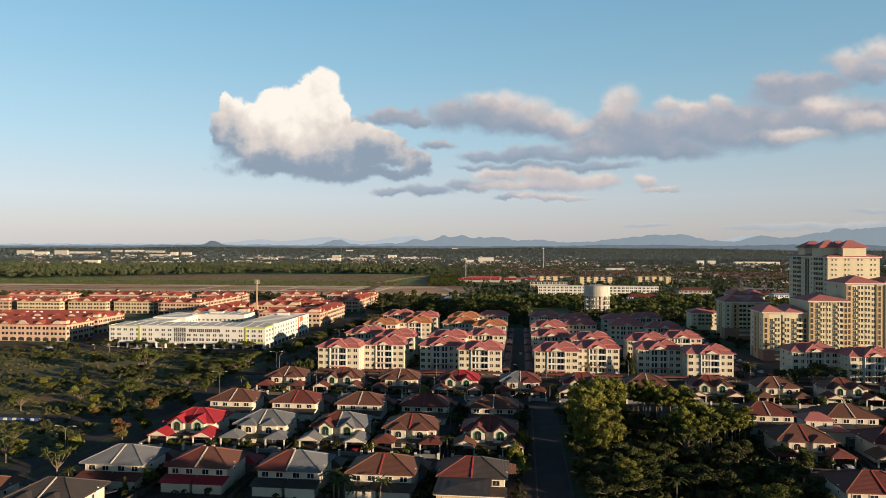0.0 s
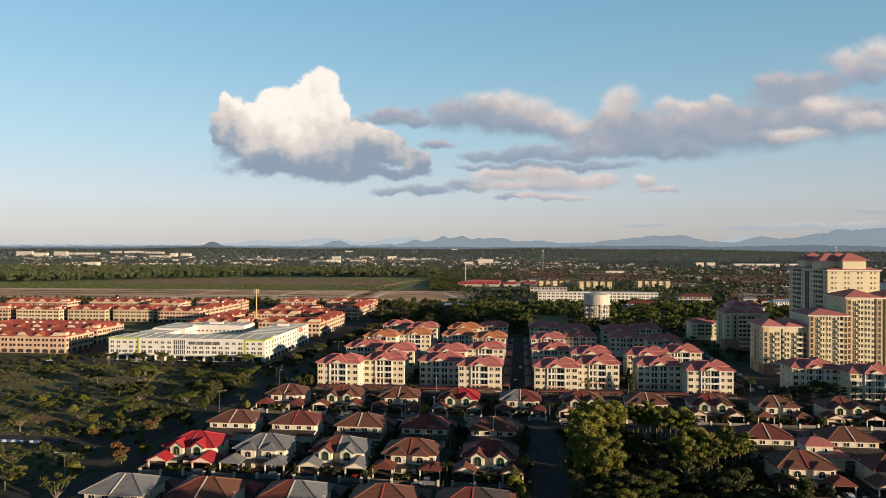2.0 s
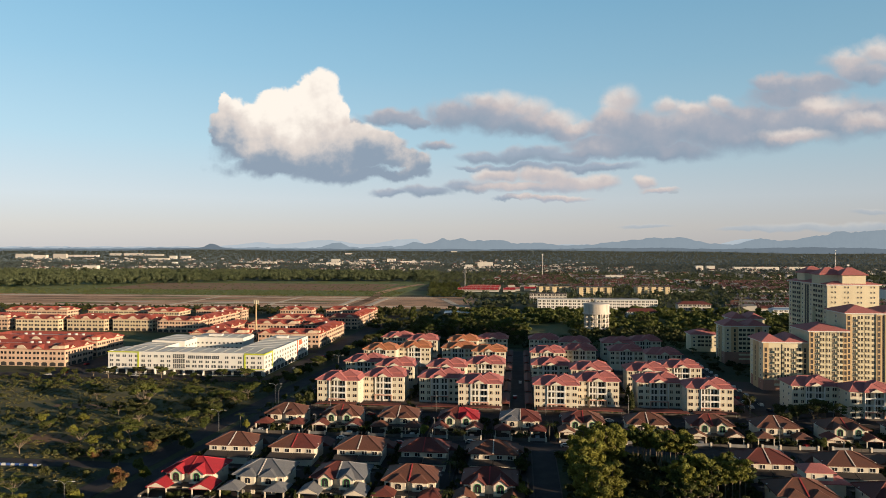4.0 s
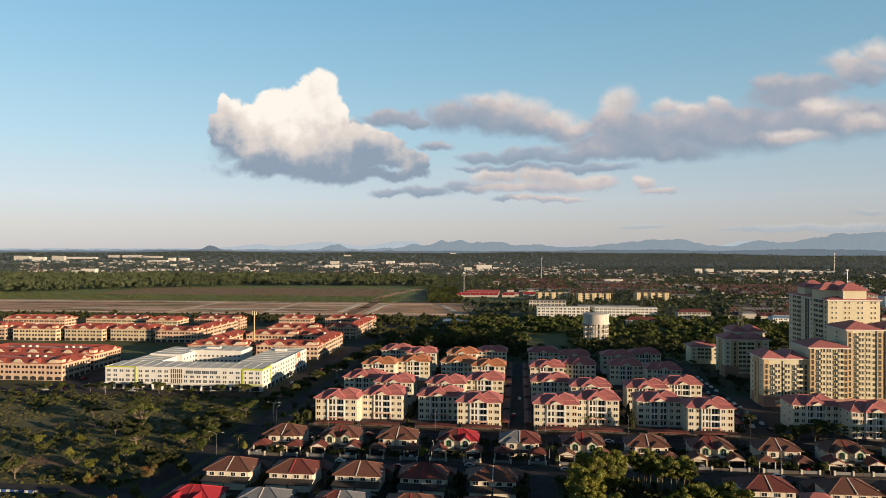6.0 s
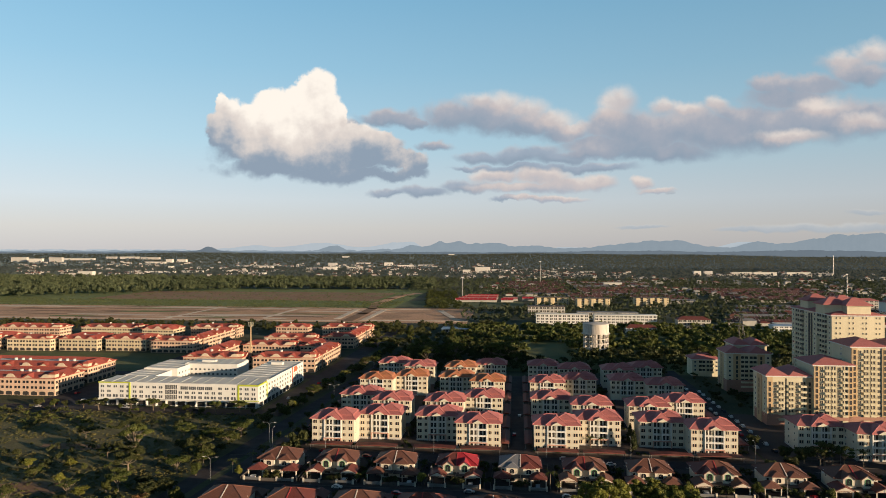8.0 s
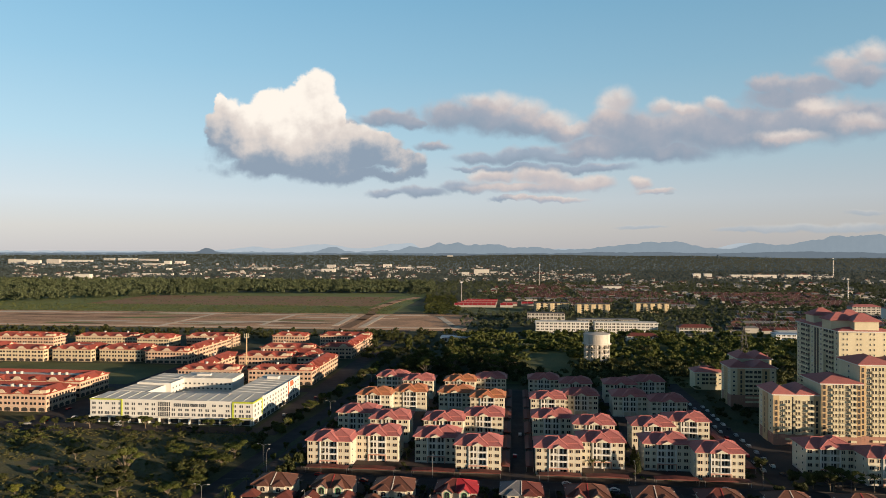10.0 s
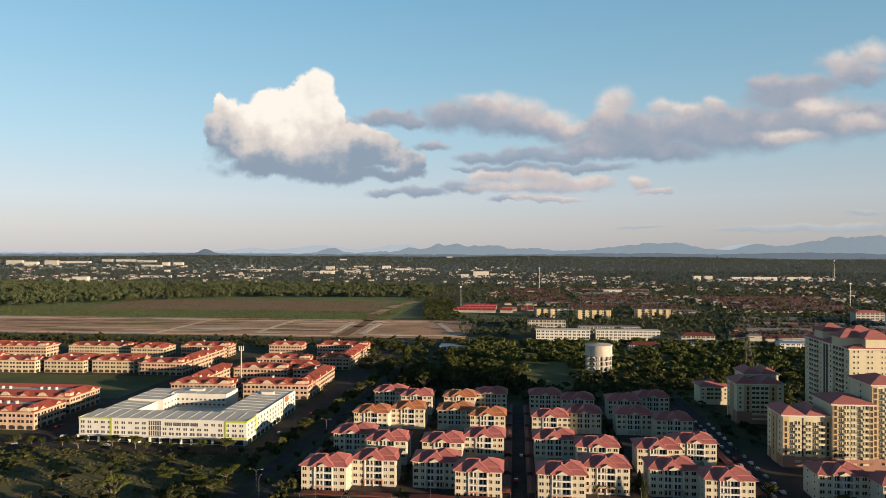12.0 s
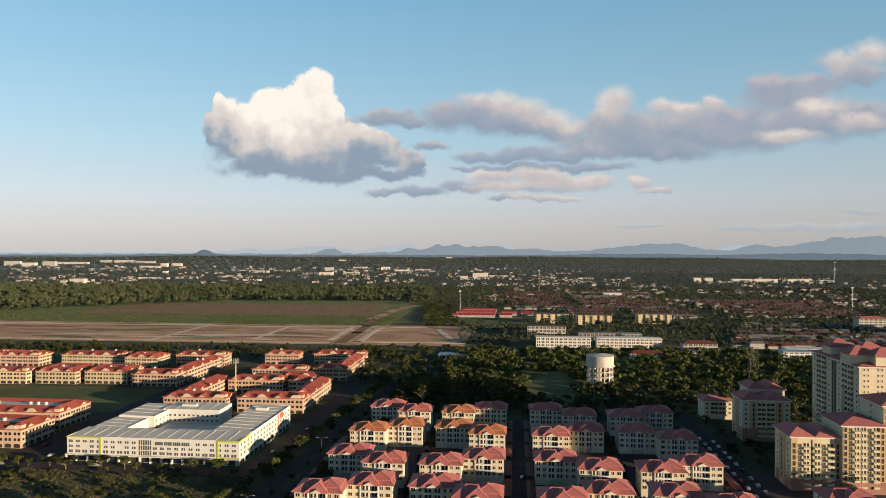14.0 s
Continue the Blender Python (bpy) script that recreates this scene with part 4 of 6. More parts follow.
# ---- white commercial building ----
def white_building():
    t = thing("commercial_building", 0, 0, 0, "white four-storey commercial block with lime trim round a court", "commercial building")
    H = 13.2
    blocks = [("front_wing", -258, -156, 404, 424, H), ("east_wing", -181, -156, 424, 491, H), ("west_wing", -258, -236, 424, 452, H - 1.0), ("rear_wing", -236, -197, 470, 490, H + 0.6), ("court_block", -256, -232, 452, 486, H + 0.2)]
    for name, x0, x1, y0, y1, h in blocks:
        w = part(name, Geo().box(x0, x1, y0, y1, 0, h).mesh(name, "white"), t)
        # parapet ring and roof sheet
        o, i = [(x0, y0), (x1, y0), (x1, y1), (x0, y1)], [(x0 + 0.35, y0 + 0.35), (x1 - 0.35, y0 + 0.35), (x1 - 0.35, y1 - 0.35), (x0 + 0.35, y1 - 0.35)]
        g = Geo()
        g.v = [(*p, h) for p in o] + [(*p, h + 0.7) for p in o] + [(*p, h + 0.7) for p in i] + [(*p, h + 0.02) for p in i]
        for r in range(3):
            g.f += [(r * 4 + k, r * 4 + (k + 1) % 4, r * 4 + 4 + (k + 1) % 4, r * 4 + 4 + k) for k in range(4)]
        g.k = [0] * 12
        part("parapet", g.mesh("parapet", "white"), t)
        # low pitched sheet roof with upstands
        long_x = x1 - x0 > y1 - y0
        g = Geo()
        if long_x:
            g.v = [(x0 + 0.4, y0 + 0.6, h + 0.25), (x1 - 0.4, y0 + 0.6, h + 0.25), (x1 - 0.4, y1 - 1, h + 1.1), (x0 + 0.4, y1 - 1, h + 1.1), (x0 + 0.4, y1 - 1, h), (x1 - 0.4, y1 - 1, h)]
            g.f = [(0, 1, 2, 3), (3, 2, 5, 4), (1, 5, 2), (0, 3, 4)]
        else:
            g.v = [(x1 - 0.6, y0 + 0.4, h + 0.25), (x1 - 0.6, y1 - 0.4, h + 0.25), (x0 + 1, y1 - 0.4, h + 1.1), (x0 + 1, y0 + 0.4, h + 1.1), (x0 + 1, y0 + 0.4, h), (x0 + 1, y1 - 0.4, h)]
            g.f = [(0, 1, 2, 3), (3, 2, 5, 4), (1, 5, 2), (0, 3, 4)]
        g.k = [0] * 4
        roof = part("roof", g.mesh("roof", "deck"), t)
        n = int((x1 - x0 if long_x else y1 - y0) / 7)
        for k in range(1, n):
            c = (x0 + (x1 - x0) * k / n) if long_x else (y0 + (y1 - y0) * k / n)
            if long_x:
                rib = lambda L=y1 - y0: Geo().prism_y([(-0.11, 0), (0.11, 0), (0.11, 0.2), (-0.11, 0.2)], 0, 1).mesh("roof_rib", "white")
                r = part("roof_rib", once("roof rib", rib), roof, c, y0 + 0.6, h + 0.25, 0, "", 1, (y1 - y0 - 1.6), 1)
                r.rotation_euler = (math.atan2(0.85, y1 - y0 - 1.6), 0, 0)
            else:
                r = part("roof_rib", CACHE["roof rib"], roof, x1 - 0.6, c, h + 0.25, 0, "", 1, (x1 - x0 - 1.6), 1)
                r.rotation_euler = (math.atan2(0.85, x1 - x0 - 1.6), 0, radians(90))
    part("court_roof", Geo().box(-226, -186, 430, 458, 7.6, 8.0).mesh("court_roof", "deck"), t)
    part("court_wall", Geo().box(-225, -187, 431, 457, 0, 7.6).mesh("court_wall", "concrete"), t)
    # ground floor shop openings, flat dark panes for the shade inside
    for k in range(16):
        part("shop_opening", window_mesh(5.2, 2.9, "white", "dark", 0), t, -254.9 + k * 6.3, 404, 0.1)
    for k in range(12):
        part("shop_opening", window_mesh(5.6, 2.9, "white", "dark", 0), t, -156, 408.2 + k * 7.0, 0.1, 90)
    bar("canopy", t, "white", -258.6, -155.4, 402.6, 404, 3.5, 3.9)
    # windows of the street front and the side
    for k in range(4):
        part("window", window_mesh(5.0, 2.2, "white", "glass_grey", 3), t, -202.8 + k * 5.2, 404, 10.0)
    for fl, (z, h) in enumerate(((4.5, 1.9), (7.4, 1.7), (10.3, 1.7))):
        for k in range(24):
            x = -255.6 + k * 4.2
            if -216 < x < -206 or (fl == 2 and -206 < x < -184) or (fl == 1 and k in (2, 7, 19)):
                continue
            part("window", window_mesh(3.4 if fl == 0 and k % 3 else 2.6, h, "white", "glass_grey", 1, post=0.14), t, x, 404, z)
        for k in range(17):
            part("window", window_mesh(2.4, h, "white", "glass_grey", 1, post=0.14), t, -156, 407.0 + k * 5.0, z, 90)
    for fl, z in enumerate((6.6, 9.8)):
        for k in range(12):
            part("window", window_mesh(1.8, 1.5, "white", "glass_grey", 0), t, -234 + k * 3.2, 470, z)
        for k in range(6):
            part("window", window_mesh(1.8, 1.5, "white", "glass_grey", 0), t, -232, 454.5 + k * 4.6, z, 90)
    # lime trim
    for x0, x1, y0, y1, z0, z1 in ((-258.3, -237.4, 403.75, 404, 13.2, 13.95), (-238.3, -237.3, 403.7, 404, 3.9, 13.2), (-168.6, -155.7, 403.75, 404, 12.9, 13.95), (-168.9, -167.8, 403.7, 404, 3.9, 12.9), (-168.0, -155.7, 403.75, 404, 3.95, 4.4), (-156, -155.75, 404, 418, 13.0, 13.95), (-156, -155.7, 417.5, 418.6, 3.9, 13.0)):
        bar("lime_trim", t, "lime", x0, x1, y0, y1, z0, z1, "lime green painted trim")
    bar("red_fin", t, "red_paint", -156, -155.6, 466, 467, 3.9, 13.9, "red painted fin")
    bar("orange_panel", t, "red_paint", -156, -155.7, 470, 476, 10, 13.5)
    for k in range(6):
        for fl in range(3):
            part("glass_panel", window_mesh(1.3, 2.9, "deck", "glass_grey", 0), t, -214.4 + k * 1.32, 404, 4.0 + fl * 3.0)
    for k in range(17):
        bar("pillar", t, "white", -258.3 + k * 6.3, -257.7 + k * 6.3, 402.7, 403.98, 0, 3.5)
    part("yellow_disc", Geo().cyl(0, 0, 0, 0.2, 2.4, 2.4, 24).mesh("yellow_disc", "lime"), t, -243.5, 452, 10.2).rotation_euler = (radians(90), 0, 0)
    for x, y, s in ((-222, 480, 5), (-170, 476, 4)):
        part("roof_plant", Geo().box(-s, s, -1.6, 1.6, 0, 1.8).mesh("roof_plant", "white"), t, x, y, 13.9)
    return t


white_building()


# ---- apartment towers ----
def face(t, x0, y, z_top, pattern, col, floor_h=3.0, base=2, rz=0, ox=0, oy=0):
    """Dress a front of a tower: one stack of windows or balconies for each letter of the pattern. rz turns it about (ox, oy)."""
    n = int(z_top / floor_h)
    a = radians(rz)
    share = {"o": 1.05, "d": 0.6, "b": 1.25}
    full, at = col * len(pattern) / sum(share.get(c, 1.0) for c in pattern), x0
    for i, c in enumerate(pattern):
        col = round(full * share.get(c, 1.0), 2)
        cx, at = at + col / 2, at + col

        def put(name, me, dx, dy, z, **k):
            lx, ly = dx, dy
            return part(name, me, t, ox + lx * math.cos(a) - ly * math.sin(a), oy + lx * math.sin(a) + ly * math.cos(a), z, rz, **k)
        if c == "o":
            put("pilaster", once(("pilaster", col, z_top), lambda col=col: Geo().prism([(-col / 2, -0.5), (col / 2, -0.5), (col / 2, 0.02), (-col / 2, 0.02)], 0, z_top).mesh("pilaster", "tower_ochre")), cx, y, 0)
        for f in range(n):
            z = f * floor_h
            if c == "o" and f:
                put("window", window_mesh(1.5, 2.5, "tower_ochre", "dark", 0), cx, y - 0.5, z + 0.4)
            elif c == "b" and f:
                put("balcony", once(("balcony", col), lambda col=col: Geo().prism([(-col / 2 + 0.2, -1.3), (col / 2 - 0.2, -1.3), (col / 2 - 0.2, 0.0), (-col / 2 + 0.2, 0.0)], -0.15, 0.95).mesh("balcony", "tower_cream")), cx, y, z)
                put("balcony_door", window_mesh(round(col - 0.7, 1), 1.95, "tower_cream", "dark", 1, post=0.2), cx, y, z + 0.96)
            elif c == "v" and f:
                put("window", window_mesh(1.9, 1.9, "tower_cream", "dark", 1), cx, y, z + 0.6)
            elif c == "n" and f:
                for dx in (-1.0, 1.0):
                    put("window", window_mesh(0.9, 1.3, "tower_cream", "glass_grey", 0), cx + dx, y, z + 1.1)
            elif c == "w" and f:
                put("window", window_mesh(1.5, 1.4, "white", "glass", 0), cx, y, z + 1.1)
        # flat near-black strip on the wall paints the shade of a recess
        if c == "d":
            put("recess", once(("recess", col, z_top), lambda col=col: Geo().box(-col / 2 + 0.5, col / 2 - 0.5, -0.1, 0.02, 3, z_top - 1.0).mesh("recess", "dark")), cx, y, 0, label="flat dark strip standing for a shaded recess")


def tower(name, label, masses):
    t = thing(name, 0, 0, 0, label, "apartment tower", "apartment towers")
    for x0, x1, y0, y1, h, pat, side, lower in masses:
        part("wall", Geo().box(x0, x1, y0, y1, 0, h).mesh("wall", "tower_cream"), t)
        part("cornice", Geo().box(x0 - 0.9, x1 + 0.9, y0 - 0.9, y1 + 0.9, h - 0.2, h + 0.5).mesh("cornice", "white"), t)
        if lower:
            part("base_course", Geo().prism([(x0 - 0.12, y0 - 0.62), (x1 + 0.12, y0 - 0.62), (x1 + 0.12, y0 + 2), (x1 + 0.01, y0 + 2), (x1 + 0.01, y0 - 0.52), (x0 - 0.01, y0 - 0.52), (x0 - 0.01, y1 - 2), (x0 - 0.12, y1 - 2)], 0, lower).mesh("base_course", "tower_base"), t)
        if pat:
            face(t, x0, y0, h, pat, (x1 - x0) / len(pat))
        if side:
            face(t, -(y1 - y0), 0, h, side, (y1 - y0) / len(side), rz=-90, ox=x0, oy=y0)
        w = x1 - x0
        if w > 20 and h < 50:
            for k in (0, 1):
                xa = x0 - 1.2 + k * (w / 2 + 0.6)
                part("roof", Geo().hip(xa, xa + w / 2 + 0.6, y0 - 1.2, y1 + 1.2, h + 0.7, 3.6, 0.25, (w / 2 + 0.6) / 2).mesh("roof", "roof_pink"), t)
        else:
            part("roof", Geo().hip(x0 - 1.2, x1 + 1.2, y0 - 1.2, y1 + 1.2, h + 0.7, 3.4, 0.25, min(w, y1 - y0) / 2).mesh("roof", "roof_pink"), t)
    return t


tower("apartment_tower", "stepped yellow and ochre apartment tower with red hip roofs", [
    (134.0, 157.5, 397, 418, 26.6, "ovbdbvbo", "wow", 6),
    (157.5, 177.5, 395, 418, 33.2, "ovbbvbo", "", 6),
    (177.5, 216, 397, 420, 43.0, "ovbbvodovbbvo", "w", 6)])
tall = tower("apartment_tower", "tall cream apartment tower with dark balcony side and red roof pavilions", [
    (181, 210, 428, 486, 57.0, "nnnn", "wbbwddwbbw", 0)])
for px, py in ((186, 440), (196, 434), (189, 470), (200, 458)):
    pv = part("pavilion", once("pavilion", lambda: Geo().box(-6.5, 6.5, -6, 6, 57.5, 63).mesh("pavilion", "tower_cream")), tall, px, py)
    part("pavilion_roof", once("pavilion roof", lambda: Geo().hip(-7.8, 7.8, -7.3, 7.3, 63.2, 4.2, 0.3, 6.5).mesh("pavilion_roof", "roof_pink")), pv)
# pale upright block stands in for a sunlit strip of the tower's wall
part("spire", Geo().prism([(-0.9, -0.9), (0.9, -0.9), (0.9, 0.9), (-0.9, 0.9)], 26, 43.5).mesh("spire", "tower_cream"), tall, 179.3, 443)
tower("apartment_tower", "lower cream apartment tower with dark red roofs in shade", [
    (139, 168, 486, 506, 25.5, "wobbow", "wow", 8), (150, 172, 506, 526, 28.5, "wbbw", "", 0)])
tower("apartment_tower", "small cream apartment block with a dark red roof", [(130, 150, 540, 556, 12.6, "wbbw", "", 0)])


# ---- shop rows ----
def shop_row(x0, x1, y0, y1, h=11.2, front_gables=True, side=True):
    yellow = -485 < x0 < -385 and y0 > 600
    skin = "shop_cream" if yellow else "shop_wall"
    t = thing("shop_row", x0, y0, 0, ("pale yellow" if yellow else "peach") + " three-storey shop row with red tiled roof and gables", "shop row", "shop rows")
    w, d = x1 - x0, y1 - y0
    part("wall", Geo().box(0, w, 0, d, 0, h).mesh("wall", skin), t)
    for z in (3.5, 10.7):
        part("ledge", unit("shop_trim", "ledge"), t, w / 2, d / 2, z, 0, "", w + 0.5, d + 0.5, 0.35)
    n = max(2, round(w / 6.0))
    b = w / n
    for i in range(n):
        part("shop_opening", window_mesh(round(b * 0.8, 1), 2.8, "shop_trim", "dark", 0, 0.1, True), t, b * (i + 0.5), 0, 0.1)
        for z in (4.3, 7.8):
            part("window", window_mesh(round(b * 0.78, 1), 1.9, skin, "glass", 1, post=0.42), t, b * (i + 0.5), 0, z)
    if side:
        m = max(2, round(d / 6.0))
        c = d / m
        for i in range(m):
            part("shop_opening", window_mesh(round(c * 0.8, 1), 2.8, "shop_trim", "dark", 0, 0.1, True), t, w, c * (i + 0.5), 0.1, 90)
            for z in (4.3, 7.8):
                part("window", window_mesh(round(c * 0.78, 1), 1.9, skin, "glass", 1, post=0.42), t, w, c * (i + 0.5), z, 90)
    e = h + 0.25
    if min(w, d) > 18:
        # tiled skirts round a sunken flat roof
        k = 6.5
        o, top = [(-1, -1), (w + 1, -1), (w + 1, d + 1), (-1, d + 1)], [(k, k), (w - k, k), (w - k, d - k), (k, d - k)]
        inn = [(k + 4, k + 4), (w - k - 4, k + 4), (w - k - 4, d - k - 4), (k + 4, d - k - 4)] if min(w, d) > 24 else [(k + 1, k + 1), (w - k - 1, k + 1), (w - k - 1, d - k - 1), (k + 1, d - k - 1)]
        g = Geo()
        g.v = [(*p, e - 0.25) for p in o] + [(*p, e) for p in o] + [(*p, e + 3.0) for p in top] + [(*p, e + 1.2) for p in inn]
        for r in range(3):
            g.f += [(r * 4 + q, r * 4 + (q + 1) % 4, r * 4 + 4 + (q + 1) % 4, r * 4 + 4 + q) for q in range(4)]
        g.f.append((12, 13, 14, 15))
        g.k = [0] * 12 + [1]
        part("roof", g.mesh("roof", "roof_shop", "deck"), t)
    else:
        part("roof", Geo().hip(-1, w + 1, -1, d + 1, e, 3.2, 0.25, min(w, d) / 2).mesh("roof", "roof_shop"), t)
    if front_gables:
        gn = max(1, round(w / 13))
        for i in range(gn):
            gx = w * (i + 0.5) / gn
            if i % 2:
                part("gable", CACHE["shop arch"], t, gx)
                continue
            gb = part("gable", CACHE["shop gable"], t, gx)
            part("gable_roof", CACHE["shop gable roof"], gb)
    if side and d > 14:
        gn = max(1, round(d / 17))
        for i in range(gn):
            gy = d * (i + 0.5) / gn
            gb = part("gable", CACHE["shop gable"], t, w, gy, 0, 90)
            part("gable_roof", CACHE["shop gable roof"], gb)
    for q in range(int(w * d / 500)):
        part("roof_tank", once("roof tank", lambda: Geo().cyl(0, 0, 0, 1.8, 1.1, 1.1, 12).mesh("roof_tank", "concrete")), t, w * ((q * 0.37 + 0.3) % 0.8 + 0.1), d * 0.5, e + (1.2 if min(w, d) > 18 else 2.6))
    # corner turret
    if w > 40:
        tr = part("turret", once("turret", lambda: Geo().box(-2, 2, -2, 2, 10.7, 14.2).mesh("turret", "shop_trim")), t, w - 2.2, 2.2)
        part("turret_roof", once("turret roof", lambda: Geo().hip(-2.6, 2.6, -2.6, 2.6, 14.2, 1.8, 0.2, 2.6).mesh("turret_roof", "roof_shop")), tr)
    return t


once("shop arch", lambda: Geo().prism_y([(-4.4, 10.9), (4.4, 10.9), (4.4, 11.9), (3.0, 12.1), (2.5, 13.0), (1.4, 13.8), (0, 14.1), (-1.4, 13.8), (-2.5, 13.0), (-3.0, 12.1), (-4.4, 11.9)], -0.6, 0.2).mesh("gable", "shop_trim"))
once("shop gable", lambda: Geo().gable(-4.2, 4.2, -0.5, 4.0, 10.9, 2.5, 0.4).mesh("gable", "shop_trim"))
once("shop gable roof", lambda: Geo().prism_y([(-4.8, 10.9), (0, 13.75), (4.8, 10.9), (4.8, 11.2), (0, 14.1), (-4.8, 11.2)], -0.9, 6.0).mesh("gable_roof", "roof_shop"))
for spec in ((-400, -300, 422, 452), (-400, -305, 464, 497), (-262, -214, 519, 537), (-207, -157, 523, 541), (-172, -157, 545, 600), (-262, -246, 540, 600), (-242, -195, 588, 606), (-190, -176, 588, 606),
             (-206, -174, 609, 620), (-242, -192, 640, 656), (-188, -157, 650, 668), (-172, -157, 670, 728), (-262, -226, 726, 742), (-212, -158, 733, 749),
             (-480, -436, 604, 622), (-430, -392, 608, 640), (-386, -346, 612, 640), (-338, -297, 606, 624), (-312, -297, 628, 700), (-352, -300, 712, 730), (-470, -400, 700, 718), (-395, -360, 690, 715), (-560, -488, 690, 712), (-540, -490, 606, 640)):
    shop_row(*spec)


# ---- water tank, masts, pylon ----
def water_tank():
    t = thing("water_tower", 71, 650, 0, "round weathered white concrete water tank on tall columns", "water tower")
    part("drum", Geo().cyl(0, 0, 18.6, 26.6, 11.8, 11.8, 48).mesh("drum", "tank_wall"), t)
    part("rim", Geo().cyl(0, 0, 26.6, 27.3, 12.2, 12.2, 48).mesh("rim", "concrete"), t)
    part("dome", Geo().cyl(0, 0, 27.3, 28.6, 11.9, 2.0, 48).mesh("dome", "concrete"), t)
    part("gallery", Geo().cyl(0, 0, 17.9, 18.6, 12.9, 12.9, 48).mesh("gallery", "tank_wall"), t)
    part("shaft", Geo().cyl(0, 0, 0, 18.2, 1.6, 1.6, 20).mesh("shaft", "concrete"), t)
    for k in range(14):
        a = 2 * math.pi * k / 14
        part("column", once("tank column", lambda: Geo().box(-0.45, 0.45, -0.45, 0.45, 0, 18.0).mesh("column", "tank_wall")), t, 11.0 * math.cos(a), 11.0 * math.sin(a), 0, math.degrees(a))
    for k in range(5):
        a = 2 * math.pi * k / 5 + 0.3
        part("column", CACHE["tank column"], t, 5.5 * math.cos(a), 5.5 * math.sin(a), 0, math.degrees(a))

    def ring():
        g, n = Geo(), 28
        for r, z in ((10.4, 0), (11.6, 0), (11.6, 0.8), (10.4, 0.8)):
            g.v += [(r * math.cos(2 * math.pi * q / n), r * math.sin(2 * math.pi * q / n), z) for q in range(n)]
        g.f = [(b * n + q, b * n + (q + 1) % n, (b + 1) % 4 * n + (q + 1) % n, (b + 1) % 4 * n + q) for b in range(4) for q in range(n)]
        g.k = [0] * len(g.f)
        return g.mesh("brace_ring", "tank_wall")
    for z in (4.5, 9.0, 13.4):
        part("brace_ring", once("brace ring", ring), t, 0, 0, z)


water_tank()
t = thing("telecom_mast", -217.5, 545, 0, "tan telecom monopole with a cluster of antennas", "mast")
part("pole", Geo().cyl(0, 0, 0, 33, 0.75, 0.45, 14).mesh("pole", "tower_ochre"), t)
for k in range(6):
    a = math.pi * k / 3
    part("antenna", once("antenna", lambda: Geo().box(-0.28, 0.28, -0.16, 0.16, 32.6, 36.0).mesh("antenna", "tower_cream")), t, 1.9 * math.cos(a), 1.9 * math.sin(a), 0, math.degrees(a) + 90)
part("platform", Geo().cyl(0, 0, 32.6, 32.9, 1.9, 1.9, 14).mesh("platform", "steel"), t)


def beam(g, a, b, w):
    d = (Vector(b) - Vector(a)).normalized()
    s = d.cross(Vector((0.3, 0.9, 0.2))).normalized() * w
    u2 = d.cross(s).normalized() * w
    n = len(g.v)
    g.v += [tuple(Vector(p) + q) for p in (a, b) for q in (s, u2, -s, -u2)]
    g.f += [(n + i, n + (i + 1) % 4, n + 4 + (i + 1) % 4, n + 4 + i) for i in range(4)]
    g.k += [0] * 4


def pylon(x, y, h, w):
    t = thing("lattice_pylon", x, y, 0, "grey steel lattice power pylon among trees", "pylon")
    corners = [(-1, -1), (1, -1), (1, 1), (-1, 1)]
    at = lambda c, z: (c[0] * (w * (1 - z / h) + 0.5), c[1] * (w * (1 - z / h) + 0.5), z)
    for c in corners:
        g = Geo()
        beam(g, at(c, 0), at(c, h), 0.22)
        part("leg", g.mesh("leg", "pylon"), t)
    for i in range(7):
        z0, z1 = h * i / 7, h * (i + 1) / 7
        for k in range(4):
            g = Geo()
            beam(g, at(corners[k], z0), at(corners[(k + 1) % 4], z1), 0.12)
            part("brace", g.mesh("brace", "pylon"), t)
    for z in (h * 0.72, h * 0.86, h * 0.97):
        part("cross_arm", once("cross arm", lambda: Geo().box(-5.5, 5.5, -0.3, 0.3, -0.3, 0.3).mesh("cross_arm", "pylon")), t, 0, 0, z)


pylon(208, 676, 33, 3.6)
for x, y, h in ((-105, 1310, 40), (62, 1900, 60), (640, 1420, 45), (1130, 2600, 70)):
    t = thing("floodlight_mast", x, y, 0, "thin pale steel lighting mast in the town", "mast", "far masts")
    part("pole", Geo().cyl(0, 0, 0, h, 0.9, 0.6, 8).mesh("pole", "steel"), t)
    part("head", Geo().box(-2, 2, -1, 1, h, h + 2.5).mesh("head", "white"), t)


